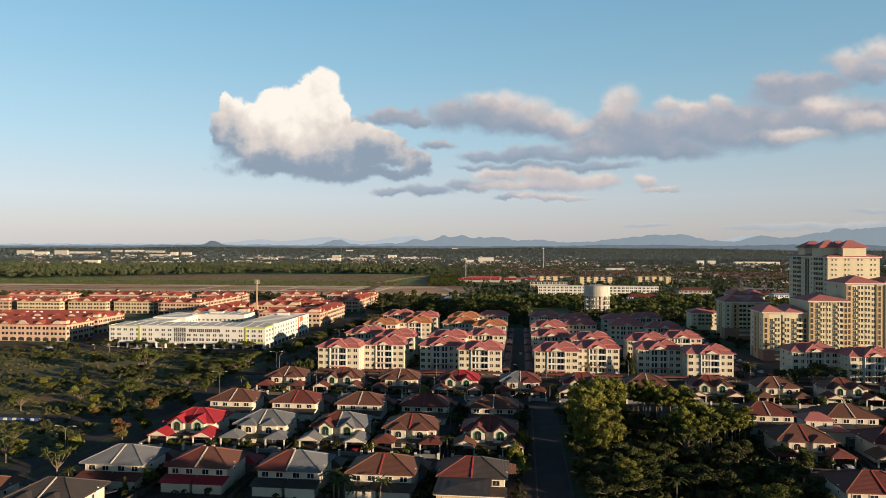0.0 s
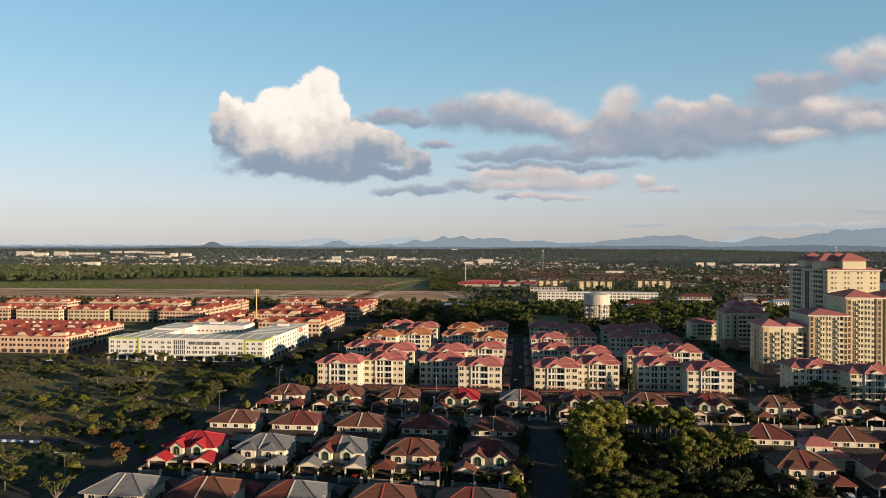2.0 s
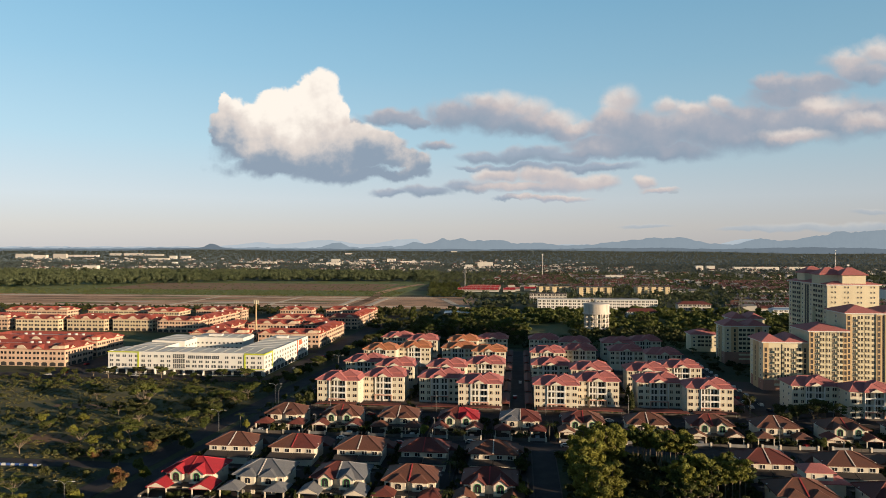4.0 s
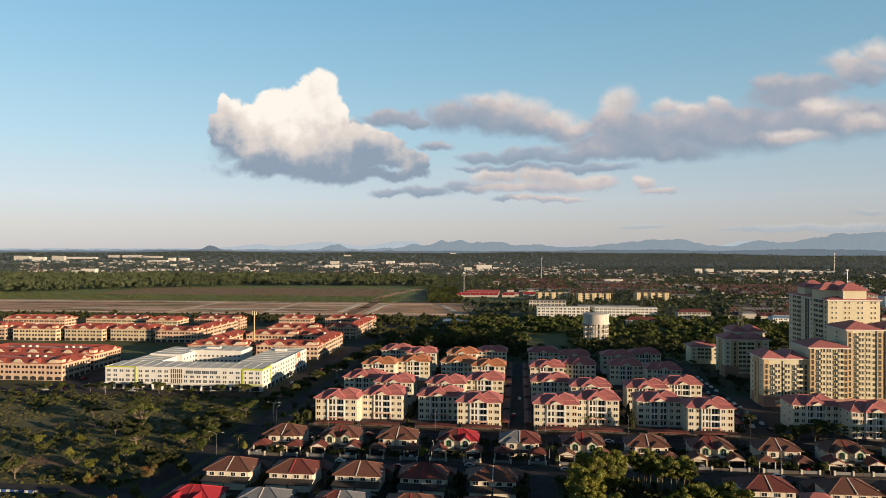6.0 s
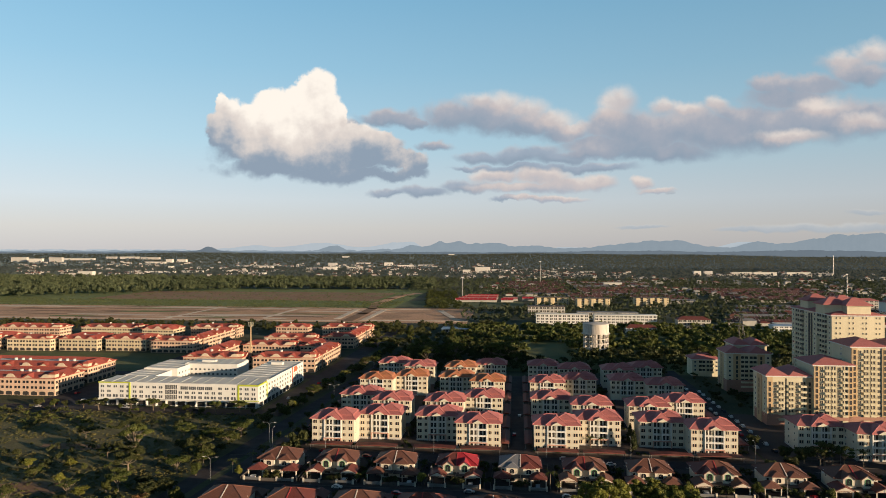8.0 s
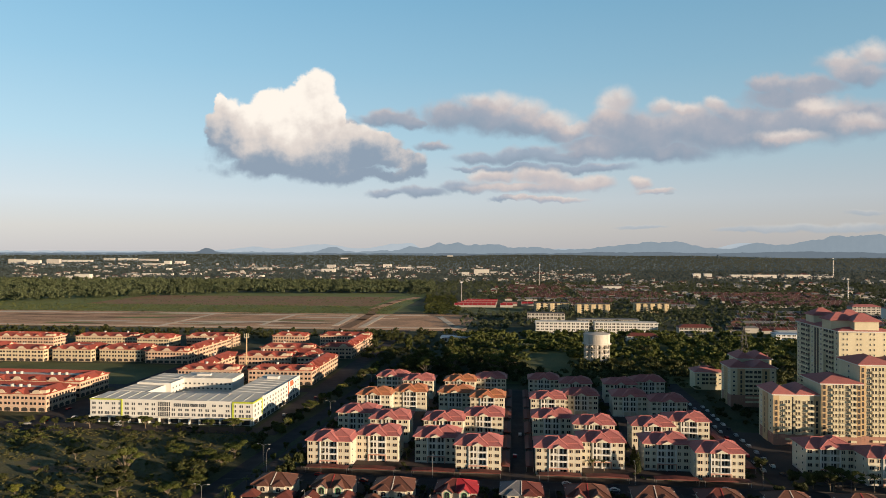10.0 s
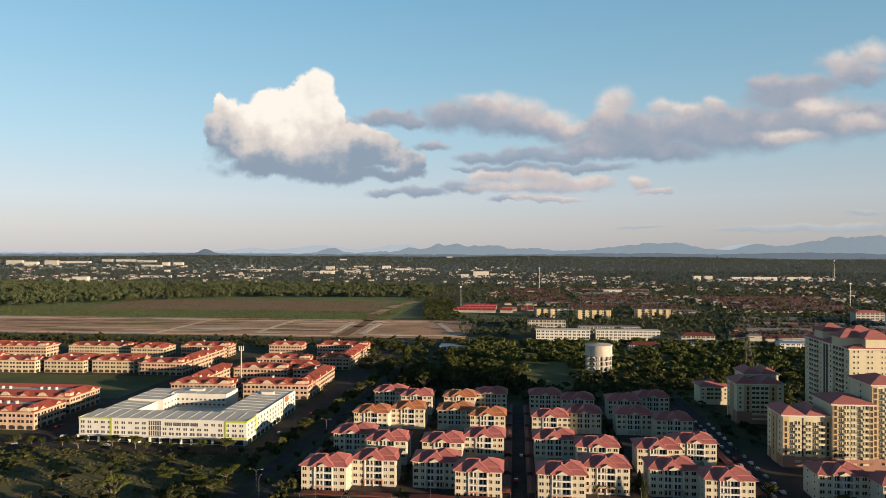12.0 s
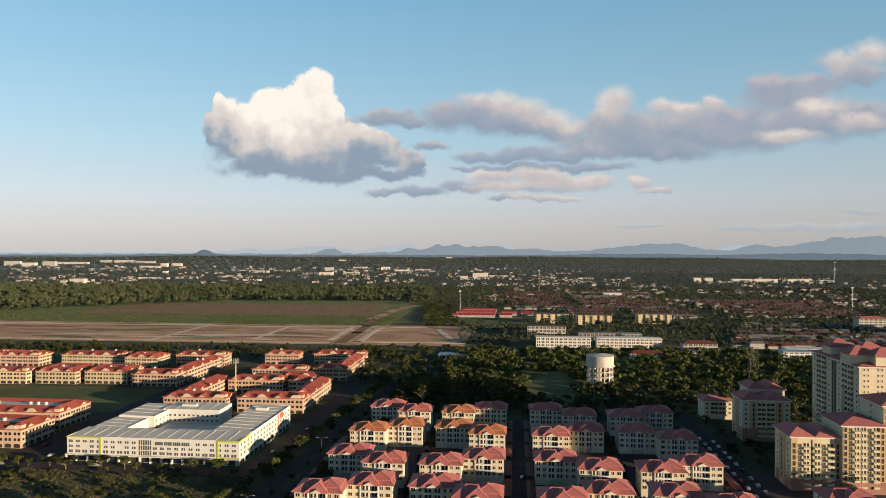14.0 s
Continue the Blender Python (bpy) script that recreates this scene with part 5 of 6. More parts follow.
# ---- buildings beyond the park ----
def long_block(name, x0, x1, y0, y1, h, wall, roof, floors, label, pitched=False, cat="building", step=5.0):
    t = thing(name, x0, y0, 0, label, cat, "")
    w, d = x1 - x0, y1 - y0
    part("wall", Geo().box(0, w, 0, d, 0, h).mesh("wall", wall), t)
    if pitched:
        part("roof", Geo().hip(-1, w + 1, -1, d + 1, h + 0.2, 3.2, 0.25, d / 2).mesh("roof", roof), t)
    else:
        part("roof", Geo().box(-0.5, w + 0.5, -0.5, d + 0.5, h, h + 0.8).mesh("roof", roof), t)
    n = max(2, int(w / step))
    for f in range(floors if step < 12 else 0):
        z = h * (f + 0.3) / floors
        for i in range(n):
            part("window", window_mesh(round(step * 0.72, 1), round(h / floors * 0.62, 1), wall, "dark", 1, post=0.2), t, w * (i + 0.5) / n, 0, z)
    for f in range(1, floors):
        part("ledge", unit("white", "ledge"), t, w / 2, -0.25, h * f / floors, 0, "", w, 0.6, 0.35)
    return t


long_block("office_block", 22, 86, 860, 876, 14.6, "white", "white", 4, "long white four-storey block beside the park")
long_block("office_block", 94, 169, 866, 882, 14.0, "white", "white", 4, "long white four-storey block beside the park")
long_block("office_block", 14, 66, 985, 1000, 14.0, "far_wall", "roof_dark", 3, "pale shop row with a dark roof")
long_block("office_block", 80, 160, 945, 958, 10.0, "far_wall", "roof_gray", 2, "low pale row with a grey roof")
long_block("school_building", 190, 228, 850, 866, 11.5, "far_wall", "roof_maroon", 3, "cream building with a maroon hip roof", True)
long_block("town_house", 122, 156, 800, 812, 6.5, "white", "roof_maroon", 2, "white house with maroon roof beside the park", True, "house")
for x0, y0 in ((29, 1156), (94, 1140), (192, 1166)):
    t = long_block("yellow_flats", x0, x0 + 55, y0, y0 + 16, 15, "yellow_wall", "roof_dark", 5, "yellow five-storey flats in low sunlight", False, "apartment block", 7.0)
    for k in range(5):
        part("bay", once("flats bay", lambda: Geo().box(-2.4, 2.4, -2.0, 0.1, 0, 14.6).mesh("bay", "yellow_wall")), t, 5 + 11.2 * k, 0)
long_block("shed", -86, -52, 775, 795, 5.0, "far_wall", "blue_sheet", 1, "low shed with a blue sheet roof", False, "shed", 8)
long_block("office_block", 286, 330, 812, 828, 9, "white", "blue_sheet", 3, "white shops with blue roof beyond the towers")
long_block("office_block", 300, 350, 840, 856, 8, "white", "white", 2, "white shops beyond the towers")
long_block("apartment_block", 520, 600, 1040, 1060, 20, "white", "roof_pink", 6, "pale flats at the edge of town", True, "apartment block", 6)
long_block("apartment_block", 500, 540, 1100, 1118, 18, "far_wall", "roof_pink", 5, "pale flats at the edge of town", True, "apartment block", 6)
for x0, y0, w, h in ((-2964, 3727, 99, 27), (-2812, 3678, 81, 22), (-2686, 3676, 78, 29), (-2749, 3895, 195, 13), (-2567, 4035, 70, 14), (-2467, 4026, 122, 14), (-2300, 3973, 120, 13), (-2060, 3601, 118, 10), (-2002, 3723, 39, 18), (-1965, 3782, 55, 15), (-1671, 3129, 22, 11),
                     (-1464, 2150, 50, 20), (-1497, 2147, 22, 14), (-1439, 2228, 21, 5), (-1537, 2565, 55, 7), (-1471, 2572, 122, 8), (-1353, 2634, 90, 8), (-1232, 2758, 35, 7), (-1281, 3220, 96, 11), (-1008, 2480, 67, 7), (-973, 3082, 78, 9), (-965, 3429, 43, 19), (-880, 3036, 64, 14),
                     (-786, 3106, 73, 12), (-706, 3597, 45, 17), (-890, 3729, 78, 9), (-613, 3497, 87, 9), (-521, 3571, 80, 9), (-1141, 4381, 44, 9), (-481, 4780, 40, 9), (-211, 2654, 28, 15), (-170, 2759, 61, 23), (-106, 2821, 23, 12), (-77, 2934, 72, 7), (67, 3010, 24, 7),
                     (91, 2550, 58, 5), (175, 2559, 76, 5), (248, 2752, 55, 7), (636, 2567, 26, 16), (675, 2571, 28, 16), (772, 2581, 71, 12), (852, 2590, 81, 12), (971, 2602, 83, 12), (1064, 2612, 77, 8), (216, 1764, 45, 11), (1052, 2219, 29, 5)):
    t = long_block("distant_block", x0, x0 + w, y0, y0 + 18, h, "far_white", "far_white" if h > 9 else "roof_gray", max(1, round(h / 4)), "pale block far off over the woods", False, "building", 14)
    t.location.z = swell(x0, y0) - 0.5


# ---- terraces and scattered houses of the town ----
def terrace(x0, x1, y, roof, wall="far_wall"):
    t = thing("terrace_row", x0, y, 0, "pale terrace of low houses with %s roofs" % {"roof_red": "bright red", "roof_town": "dull maroon", "roof_gray": "grey", "roof_pink": "faded red"}[roof], "terrace", "terraces of the town")
    w = x1 - x0
    part("wall", Geo().box(0, w, 0, 11, 0, 4.2).mesh("wall", wall), t)
    g = Geo()
    n = max(1, int(w / 8))
    top = [(-1.2, 4.1), (6, 7.2), (12.2, 4.1)]
    g.v = [(x, yy, z) for x in (-0.5, w + 0.5) for yy, z in top]
    g.f, g.k = [(0, 3, 4, 1), (1, 4, 5, 2), (0, 1, 2), (3, 5, 4), (0, 2, 5, 3)], [0] * 5
    part("roof", g.mesh("roof", roof), t)
    part("porch_band", unit("far_wall", "porch_band"), t, w / 2, -1.4, 2.6, 0, "", w, 2.0, 0.5)
    g = Geo()
    for i in range(n + 1):
        x = w * i / n
        for a, b in zip(top, top[1:]):
            c = len(g.v)
            g.v += [(x + q, yy, z + up) for q in (-0.16, 0.16) for up in (-0.2, 0.4) for yy, z in (a, b)]
            g.f += [(c + i0, c + i1, c + i2, c + i3) for i0, i1, i2, i3 in ((0, 2, 3, 1), (4, 5, 7, 6), (2, 6, 7, 3), (0, 1, 5, 4), (0, 4, 6, 2), (1, 3, 7, 5))]
            g.k += [0] * 6
    tagged(part("party_walls", g.mesh("party_walls", "far_wall"), t), "pale party walls between the houses", "", "", "stuff")
    return t


rnd = random.Random(11)
for y in (1236, 1262, 1288, 1314, 1340):
    terrace(-112 + (y - 1236) * 0.15, -38, y, "roof_pink" if y in (1262, 1314) else "roof_red")
terrace(-30, -8, 1240, "roof_red"), terrace(-26, 0, 1270, "roof_pink"), terrace(8, 30, 1280, "roof_red")
for i, y in enumerate(range(1290, 1640, 30)):
    terrace(392, 400 + 200 + i * 6, y, "roof_town")
for i, y in enumerate((905, 940, 975, 1010, 1050, 1090, 1130)):
    terrace(262 + i * 14, 400 + i * 16, y, rnd.choice(("roof_gray", "roof_town", "roof_town")))
    terrace(420 + i * 16, 500 + i * 20, y + 6, rnd.choice(("roof_gray", "roof_town")))
for i, y in enumerate(range(1400, 1900, 45)):
    terrace(0 - i * 3, 110, y, rnd.choice(("roof_town", "roof_town", "roof_town", "roof_gray")))
    terrace(140, 300 + i * 4, y + 12, rnd.choice(("roof_town", "roof_gray", "roof_town")))
for i, y in enumerate(range(1230, 1400, 40)):
    terrace(100, 160 + i * 9, y, "roof_town"), terrace(215, 310, y + 16, rnd.choice(("roof_gray", "roof_town")))


def town(name, label, count, place, seed, wall="far_white"):
    """Many small distant houses, joined: walls and three roof colours."""
    rnd, g = random.Random(seed), Geo()
    for _ in range(count):
        x, y = place(rnd)
        if noise.noise((x * 0.0045, y * 0.0030, 7.0)) < -0.04:
            continue
        w, d, h = rnd.uniform(9, 17), rnd.uniform(8, 12), rnd.choice((3.5, 4, 6.2, 6.5))
        z = swell(x, y)
        g.box(x - w / 2, x + w / 2, y - d / 2, y + d / 2, z, z + h, 0)
        g.hip(x - w / 2 - 0.8, x + w / 2 + 0.8, y - d / 2 - 0.8, y + d / 2 + 0.8, z + h + 0.2, 2.4, 0.2, d / 2 * 0.9, rnd.choice((1, 2, 2, 3, 3, 3, 4)))
    ob = new(name, g.mesh(name, wall, "roof_maroon", "roof_gray", "roof_brown", wall))
    return tagged(ob, label, "houses", "", "stuff")


def fan(rnd, y0, y1, a0, a1):
    y = y0 + (y1 - y0) * rnd.random() ** 1.1
    x = y * rnd.uniform(a0, a1)
    return round(x / 18) * 18 + rnd.uniform(-2, 2), round(y / 30) * 30 + rnd.uniform(-3, 3)


# the right-hand town gets the dimmer walls, painting in cloud shade
town("distant_houses", "many small pale houses spread through the woods", 620, lambda r: fan(r, 1400, 2900, -0.10, 0.52), 1, "far_wall")
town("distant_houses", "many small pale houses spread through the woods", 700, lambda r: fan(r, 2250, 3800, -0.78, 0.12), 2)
town("distant_houses", "small pale houses beyond the towers", 120, lambda r: fan(r, 900, 1400, 0.30, 0.55), 3, "far_wall")


# ---- trees ----
def leaf_mesh(lobes, count, size, mat, seed, name="crown"):
    """A crown of many small leaf clumps spread over the outer part of several lobes."""
    r = np.random.RandomState(seed)
    vol = np.array([l[3] * l[4] * l[5] for l in lobes]) ** 0.67
    pick = r.choice(len(lobes), count, p=vol / vol.sum())
    lob = np.array(lobes)[pick]
    d = r.normal(size=(count, 3))
    d /= np.linalg.norm(d, axis=1, keepdims=True)
    rad = r.uniform(0.45, 1.08, (count, 1)) ** 0.6
    c = lob[:, :3] + d * lob[:, 3:6] * rad
    return quads(c, d + r.normal(size=(count, 3)) * 0.7, r.uniform(0.6, 1.4, count) * size, mat, name, r)


def quads(c, nrm, size, mat, name, r):
    count = len(c)
    nrm = nrm / np.linalg.norm(nrm, axis=1, keepdims=True)
    up = r.normal(size=(count, 3))
    a = np.cross(nrm, up)
    a /= np.linalg.norm(a, axis=1, keepdims=True)
    b = np.cross(nrm, a)
    s = size[:, None] / 2
    bend = nrm * s * 0.45
    v = np.stack([c - a * s - b * s * 0.7, c + a * s - b * s * 0.8 - bend, c + a * s * 0.9 + b * s, c - a * s * 0.8 + b * s * 0.9 - bend], 1).reshape(-1, 3)
    me = bpy.data.meshes.new(name)
    me.from_pydata(v.tolist(), [], np.arange(4 * count).reshape(-1, 4).tolist())
    me.materials.append(M[mat])
    return me


def tree_parts(kind):
    """Trunk and crown meshes of one kind of tree."""
    rnd = random.Random(sum(map(ord, kind)))
    g, lobes = Geo(), []
    if kind.startswith("umbrella"):
        h, mat, n, size = 9.5, "leaf_a" if kind.endswith("a") else "leaf_c", 2500, 0.38
        limb(g, (0, 0, -0.3), (0.2, 0.1, 3.2), 0.34, 0.26)
        for i in range(9):
            a, s = i * 0.72 + rnd.uniform(-0.2, 0.2), rnd.uniform(2.0, 4.8)
            z = rnd.uniform(5.6, 8.4) - s * 0.25
            mid = (s * 0.4 * math.cos(a), s * 0.4 * math.sin(a), z * 0.72)
            limb(g, (0.2, 0.1, 3.0), mid, 0.2, 0.13), limb(g, mid, (s * math.cos(a), s * math.sin(a), z), 0.13, 0.04)
            lobes.append((s * math.cos(a), s * math.sin(a), z + 0.3, rnd.uniform(1.4, 2.3), rnd.uniform(1.4, 2.3), rnd.uniform(0.6, 1.0)))
    elif kind.startswith("tall"):
        h, n, size = 17, 3600, 0.43
        mat = "leaf_b" if kind.endswith("a") else "leaf_a"
        limb(g, (0, 0, -0.3), (0.1, 0.2, 7), 0.30, 0.22), limb(g, (0.1, 0.2, 7), (0.2, 0.1, 14), 0.22, 0.07)
        for i in range(14):
            z, a = 5.5 + 10.5 * i / 14, i * 2.4
            s = (1.0 + 1.9 * math.sin(math.pi * (i + 1) / 16)) * rnd.uniform(0.6, 1.0)
            limb(g, (0.1, 0.1, z - 0.8), (s * math.cos(a), s * math.sin(a), z + 0.5), 0.09, 0.03, 5)
            lobes.append((s * math.cos(a), s * math.sin(a), z + 0.7, rnd.uniform(0.9, 1.7), rnd.uniform(0.9, 1.7), rnd.uniform(0.8, 1.5)))
    elif kind.startswith("slim"):
        h, n, size = 12, 1700, 0.40
        mat = "leaf_b" if kind.endswith("a") else "leaf_a"
        limb(g, (0, 0, -0.3), (0.1, 0.1, 6.5), 0.17, 0.13), limb(g, (0.1, 0.1, 6.5), (0.2, 0.1, 11), 0.13, 0.04)
        for i in range(11):
            z, a = 6.4 + 5.2 * i / 11, i * 2.4
            s = (0.9 + 1.2 * math.sin(math.pi * (i + 1) / 13)) * rnd.uniform(0.6, 1.1)
            limb(g, (0.1, 0.1, z - 1.0), (s * math.cos(a), s * math.sin(a), z + 0.3), 0.07, 0.03, 5)
            lobes.append((s * math.cos(a), s * math.sin(a), z + 0.5, rnd.uniform(0.8, 1.4), rnd.uniform(0.8, 1.4), rnd.uniform(0.5, 0.9)))
    elif kind == "rain":
        h, mat, n, size = 15, "leaf_a", 4200, 0.46
        limb(g, (0, 0, -0.3), (0.3, 0.1, 4.5), 0.6, 0.45)
        for i in range(15):
            a, s = i * 2.4, 1.5 + 6.5 * (i % 5) / 4
            z = 13.8 - s * 0.55 + rnd.uniform(-1.6, 0.6)
            mid = (s * 0.45 * math.cos(a), s * 0.45 * math.sin(a), z * 0.74)
            limb(g, (0.3, 0.1, 4.2), mid, 0.32, 0.2), limb(g, mid, (s * math.cos(a), s * math.sin(a), z), 0.2, 0.05)
            lobes.append((s * math.cos(a), s * math.sin(a), z + 0.3, rnd.uniform(1.5, 2.6), rnd.uniform(1.5, 2.6), rnd.uniform(0.5, 0.8)))
    elif kind == "bare":
        h, mat, n, size = 8, "leaf_a", 420, 0.42
        limb(g, (0, 0, -0.3), (0, 0, 2.6), 0.26, 0.2)
        for i in range(12):
            a, s = i * 0.55, rnd.uniform(1.5, 3.6)
            mid = (s * 0.5 * math.cos(a), s * 0.5 * math.sin(a), 4.2)
            end = (s * math.cos(a), s * math.sin(a), rnd.uniform(5.6, 7.6))
            limb(g, (0, 0, 2.4), mid, 0.14, 0.09), limb(g, mid, end, 0.09, 0.03, 5)
            lobes.append((*end, 1.1, 1.1, 0.5))
    elif kind == "palm":
        h, mat, n, size = 7, "leaf_a", 0, 0.5
        limb(g, (0, 0, -0.2), (0.25, 0.1, 5.6), 0.2, 0.14)
    elif kind == "cypress":
        h, mat, n, size = 8, "leaf_c", 1000, 0.38
        limb(g, (0, 0, -0.2), (0, 0, 6.5), 0.2, 0.05)
        lobes = [(0, 0, 1.4 + i * 0.95, 1.45 - i * 0.17, 1.45 - i * 0.17, 0.9) for i in range(7)]
    else:
        mat = {"round_a": "leaf_a", "round_b": "leaf_b", "round_c": "leaf_c", "round_red": "leaf_red"}[kind]
        h, n, size = 6, 1500, 0.40
        limb(g, (0, 0, -0.3), (0.1, 0, 2.4), 0.22, 0.16)
        for i in range(11):
            a, s, z = i * 1.3, rnd.uniform(0.4, 2.0), rnd.uniform(2.0, 5.0)
            limb(g, (0.05, 0, 1.8), (s * math.cos(a), s * math.sin(a), z), 0.1, 0.04, 5)
            lobes.append((s * math.cos(a), s * math.sin(a), z + 0.2, rnd.uniform(0.8, 1.5), rnd.uniform(0.8, 1.5), rnd.uniform(0.7, 1.2)))
    trunk = g.mesh("trunk", "bark")
    if kind == "palm":
        r = np.random.RandomState(5)
        c, nn, ss = [], [], []
        for i in range(14):
            a, lift = i * 0.45, rnd.uniform(-0.2, 0.9)
            for k in range(9):
                s = 0.3 + k * 0.32
                c.append((0.25 + s * math.cos(a), 0.1 + s * math.sin(a), 5.6 + lift * s - 0.22 * s * s))
                nn.append((0.2 * math.cos(a), 0.2 * math.sin(a), 1))
                ss.append(0.62 - 0.03 * k)
        return trunk, quads(np.array(c), np.array(nn) + r.normal(size=(len(c), 3)) * 0.25, np.array(ss), mat, "crown", r)
    return trunk, leaf_mesh(lobes, n, size, mat, 7)


TREES = {"umbrella_a": ("spreading green tree with open flat crown", "tree"), "umbrella_c": ("spreading dark green tree with open flat crown", "tree"), "tall_a": ("tall slender tree, yellow-green leaves in sunlight", "tree"), "tall_b": ("tall slender green tree with bare lower trunk", "tree"),
         "slim_a": ("slender young tree, bare trunk, sunlit yellow-green crown", "tree"), "slim_b": ("slender young tree with bare trunk and green crown", "tree"), "rain": ("large old tree with wide layered crown", "tree"),
         "bare": ("thin-leaved tree with pale bare limbs", "tree"), "palm": ("small green palm in a garden", "palm"), "cypress": ("dark green conical garden tree", "tree"), "round_a": ("bushy green tree in rough grass", "tree"), "round_b": ("bushy yellow-green tree in the sun", "tree"),
         "round_c": ("bushy dark green tree with dense crown", "tree"), "round_red": ("bushy tree with reddish leaves", "tree")}
PROTO = {}


def tree(kind, x, y, size=1.0, tall=None, turn=None):
    turn = random.uniform(0, 360) if turn is None else turn
    tall = size if tall is None else tall
    if kind not in PROTO:
        label, cat = TREES[kind]
        t = thing("palm_tree" if kind == "palm" else "tree", x, y, 0, label, cat, "trees", turn)
        trunk, crown = tree_parts(kind)
        part("trunk", trunk, t), part("crown", crown, t)
        PROTO[kind] = t
        return t
    return copy_thing(PROTO[kind], pose(x, y, 0, 0, 0, turn) @ Matrix.Diagonal((size, size, tall, 1)))


random.seed(4)
for kind in TREES:
    x, y = {"umbrella_a": (-158, 262), "umbrella_c": (-176, 300), "tall_a": (20.5, 216), "tall_b": (-90, 575), "slim_a": (44, 255), "slim_b": (58, 216), "rain": (-178, 308), "bare": (-149, 183), "palm": (-122, 288), "cypress": (54, 345), "round_a": (-128, 252), "round_b": (-1.5, 196), "round_c": (-140, 262), "round_red": (-134, 214)}[kind]
    tree(kind, x, y)
# the park: a clump of tall sunlit trees at its head, rows of slender ones, low dark canopy below
for x, y, s, h in ((18.5, 212, 1.15, 1.0), (23, 219, 1.2, 1.06), (19, 222, 1.1, 1.1), (25, 235, 1.15, 1.08), (29, 240, 1.2, 1.05), (33, 243, 1.15, 0.98), (28, 248, 1.1, 1.0), (34, 250, 1.1, 0.96), (22, 244, 1.0, 1.0), (19, 204, 1.1, 0.95), (23, 200, 1.15, 1.0), (27, 206, 1.1, 0.95), (18, 231, 1.0, 1.0)):
    tree("tall_a", x, y, s, h)
for i in range(18):
    x = 42 + 18 * (i % 9) / 8 + random.uniform(-1, 1)
    tree("slim_a" if i % 4 else "slim_b", x, 254 + (5 if i > 8 else 0) - (x - 42) * 0.25 + random.uniform(-1.5, 1.5), random.uniform(0.9, 1.3), random.uniform(0.95, 1.15))
for i in range(20):
    x = 49 + 20 * (i % 10) / 9 + random.uniform(-1, 1)
    tree("slim_a" if i % 3 else "slim_b", x, 214 + (x - 49) * 0.35 + (7 if i > 9 else 0) + random.uniform(-2, 2), random.uniform(0.95, 1.35), random.uniform(0.88, 1.15))
tree("rain", 48.5, 207, 0.55, 0.72), tree("rain", 55, 209, 0.5, 0.6), tree("rain", 43, 216, 0.45, 0.55)
for i in range(38):
    x, y = random.uniform(16, 73), random.uniform(160, 206)
    tree(random.choice(("umbrella_c", "umbrella_c", "round_c", "umbrella_a", "round_a", "umbrella_c")), x, y, random.uniform(0.7, 1.15), random.uniform(0.55, 0.85))
for i in range(14):
    tree(random.choice(("round_c", "umbrella_c", "round_a")), random.uniform(26, 70), random.uniform(206, 250), random.uniform(0.6, 0.9), random.uniform(0.4, 0.7))
tree("palm", -43, 158, 1.3), tree("palm", -38, 155, 1.2), tree("tall_a", 27, 178, 0.9, 0.55), tree("tall_a", 28.5, 175, 0.8, 0.45), tree("palm", 33, 176, 1.1), tree("palm", 38, 172, 1.0), tree("round_red", 50, 172, 0.7)
# unseen old trees added east of the estate, to shade its houses
for i in range(16):
    tree("tall_b", 176 + (i % 8) * 4 + random.uniform(-2, 2), 96 + i * 7.5 + random.uniform(-4, 4), 2.0, random.uniform(0.7, 0.9))
# further unseen trees, added to shade the end block and tower base
for i in range(8):
    tree("tall_b", 194 + (i % 4) * 6 + random.uniform(-2, 2), 296 + i * 9.5 + random.uniform(-3, 3), 2.0, random.uniform(0.95, 1.2))
# unseen old tall trees added south of the park, shading the near houses
for i in range(12):
    tree("tall_b", 34 + i * 4.0 + random.uniform(-1, 1), 100 + random.uniform(-6, 8), 1.9, 1.5)
# gardens and street trees of the estate
for x, y, k, s in ((-1, 222, "round_b", 0.9), (0, 212, "round_b", 1.0), (-2, 205, "round_a", 0.9), (0, 240, "round_a", 1.0), (1, 190, "round_b", 0.8), (-24, 232, "palm", 1.0), (-46, 165, "palm", 1.25), (-42, 160, "palm", 1.2), (-34, 163, "palm", 1.1), (-118, 285, "round_b", 0.7), (-118, 300, "palm", 0.9),
                   (-45, 206, "round_a", 0.7), (-47, 212, "cypress", 0.6), (-69, 204, "cypress", 0.55), (-40, 283, "round_b", 0.8), (92, 285, "round_a", 0.9), (118, 283, "round_a", 0.8), (66, 285, "round_a", 0.8), (76, 208, "round_c", 1.0), (80, 203, "round_a", 1.1), (74, 190, "round_c", 1.2),
                   (-115, 163, "palm", 1.0), (-96, 168, "round_a", 0.9), (-98, 160, "cypress", 0.7), (-92, 206, "round_a", 0.6), (-70, 233, "round_b", 0.5), (12, 286, "palm", 1.0), (150, 285, "round_a", 0.9), (96, 230, "round_c", 0.8), (124, 205, "round_a", 0.8), (-22, 205, "palm", 0.9)):
    tree(k, x, y, s)
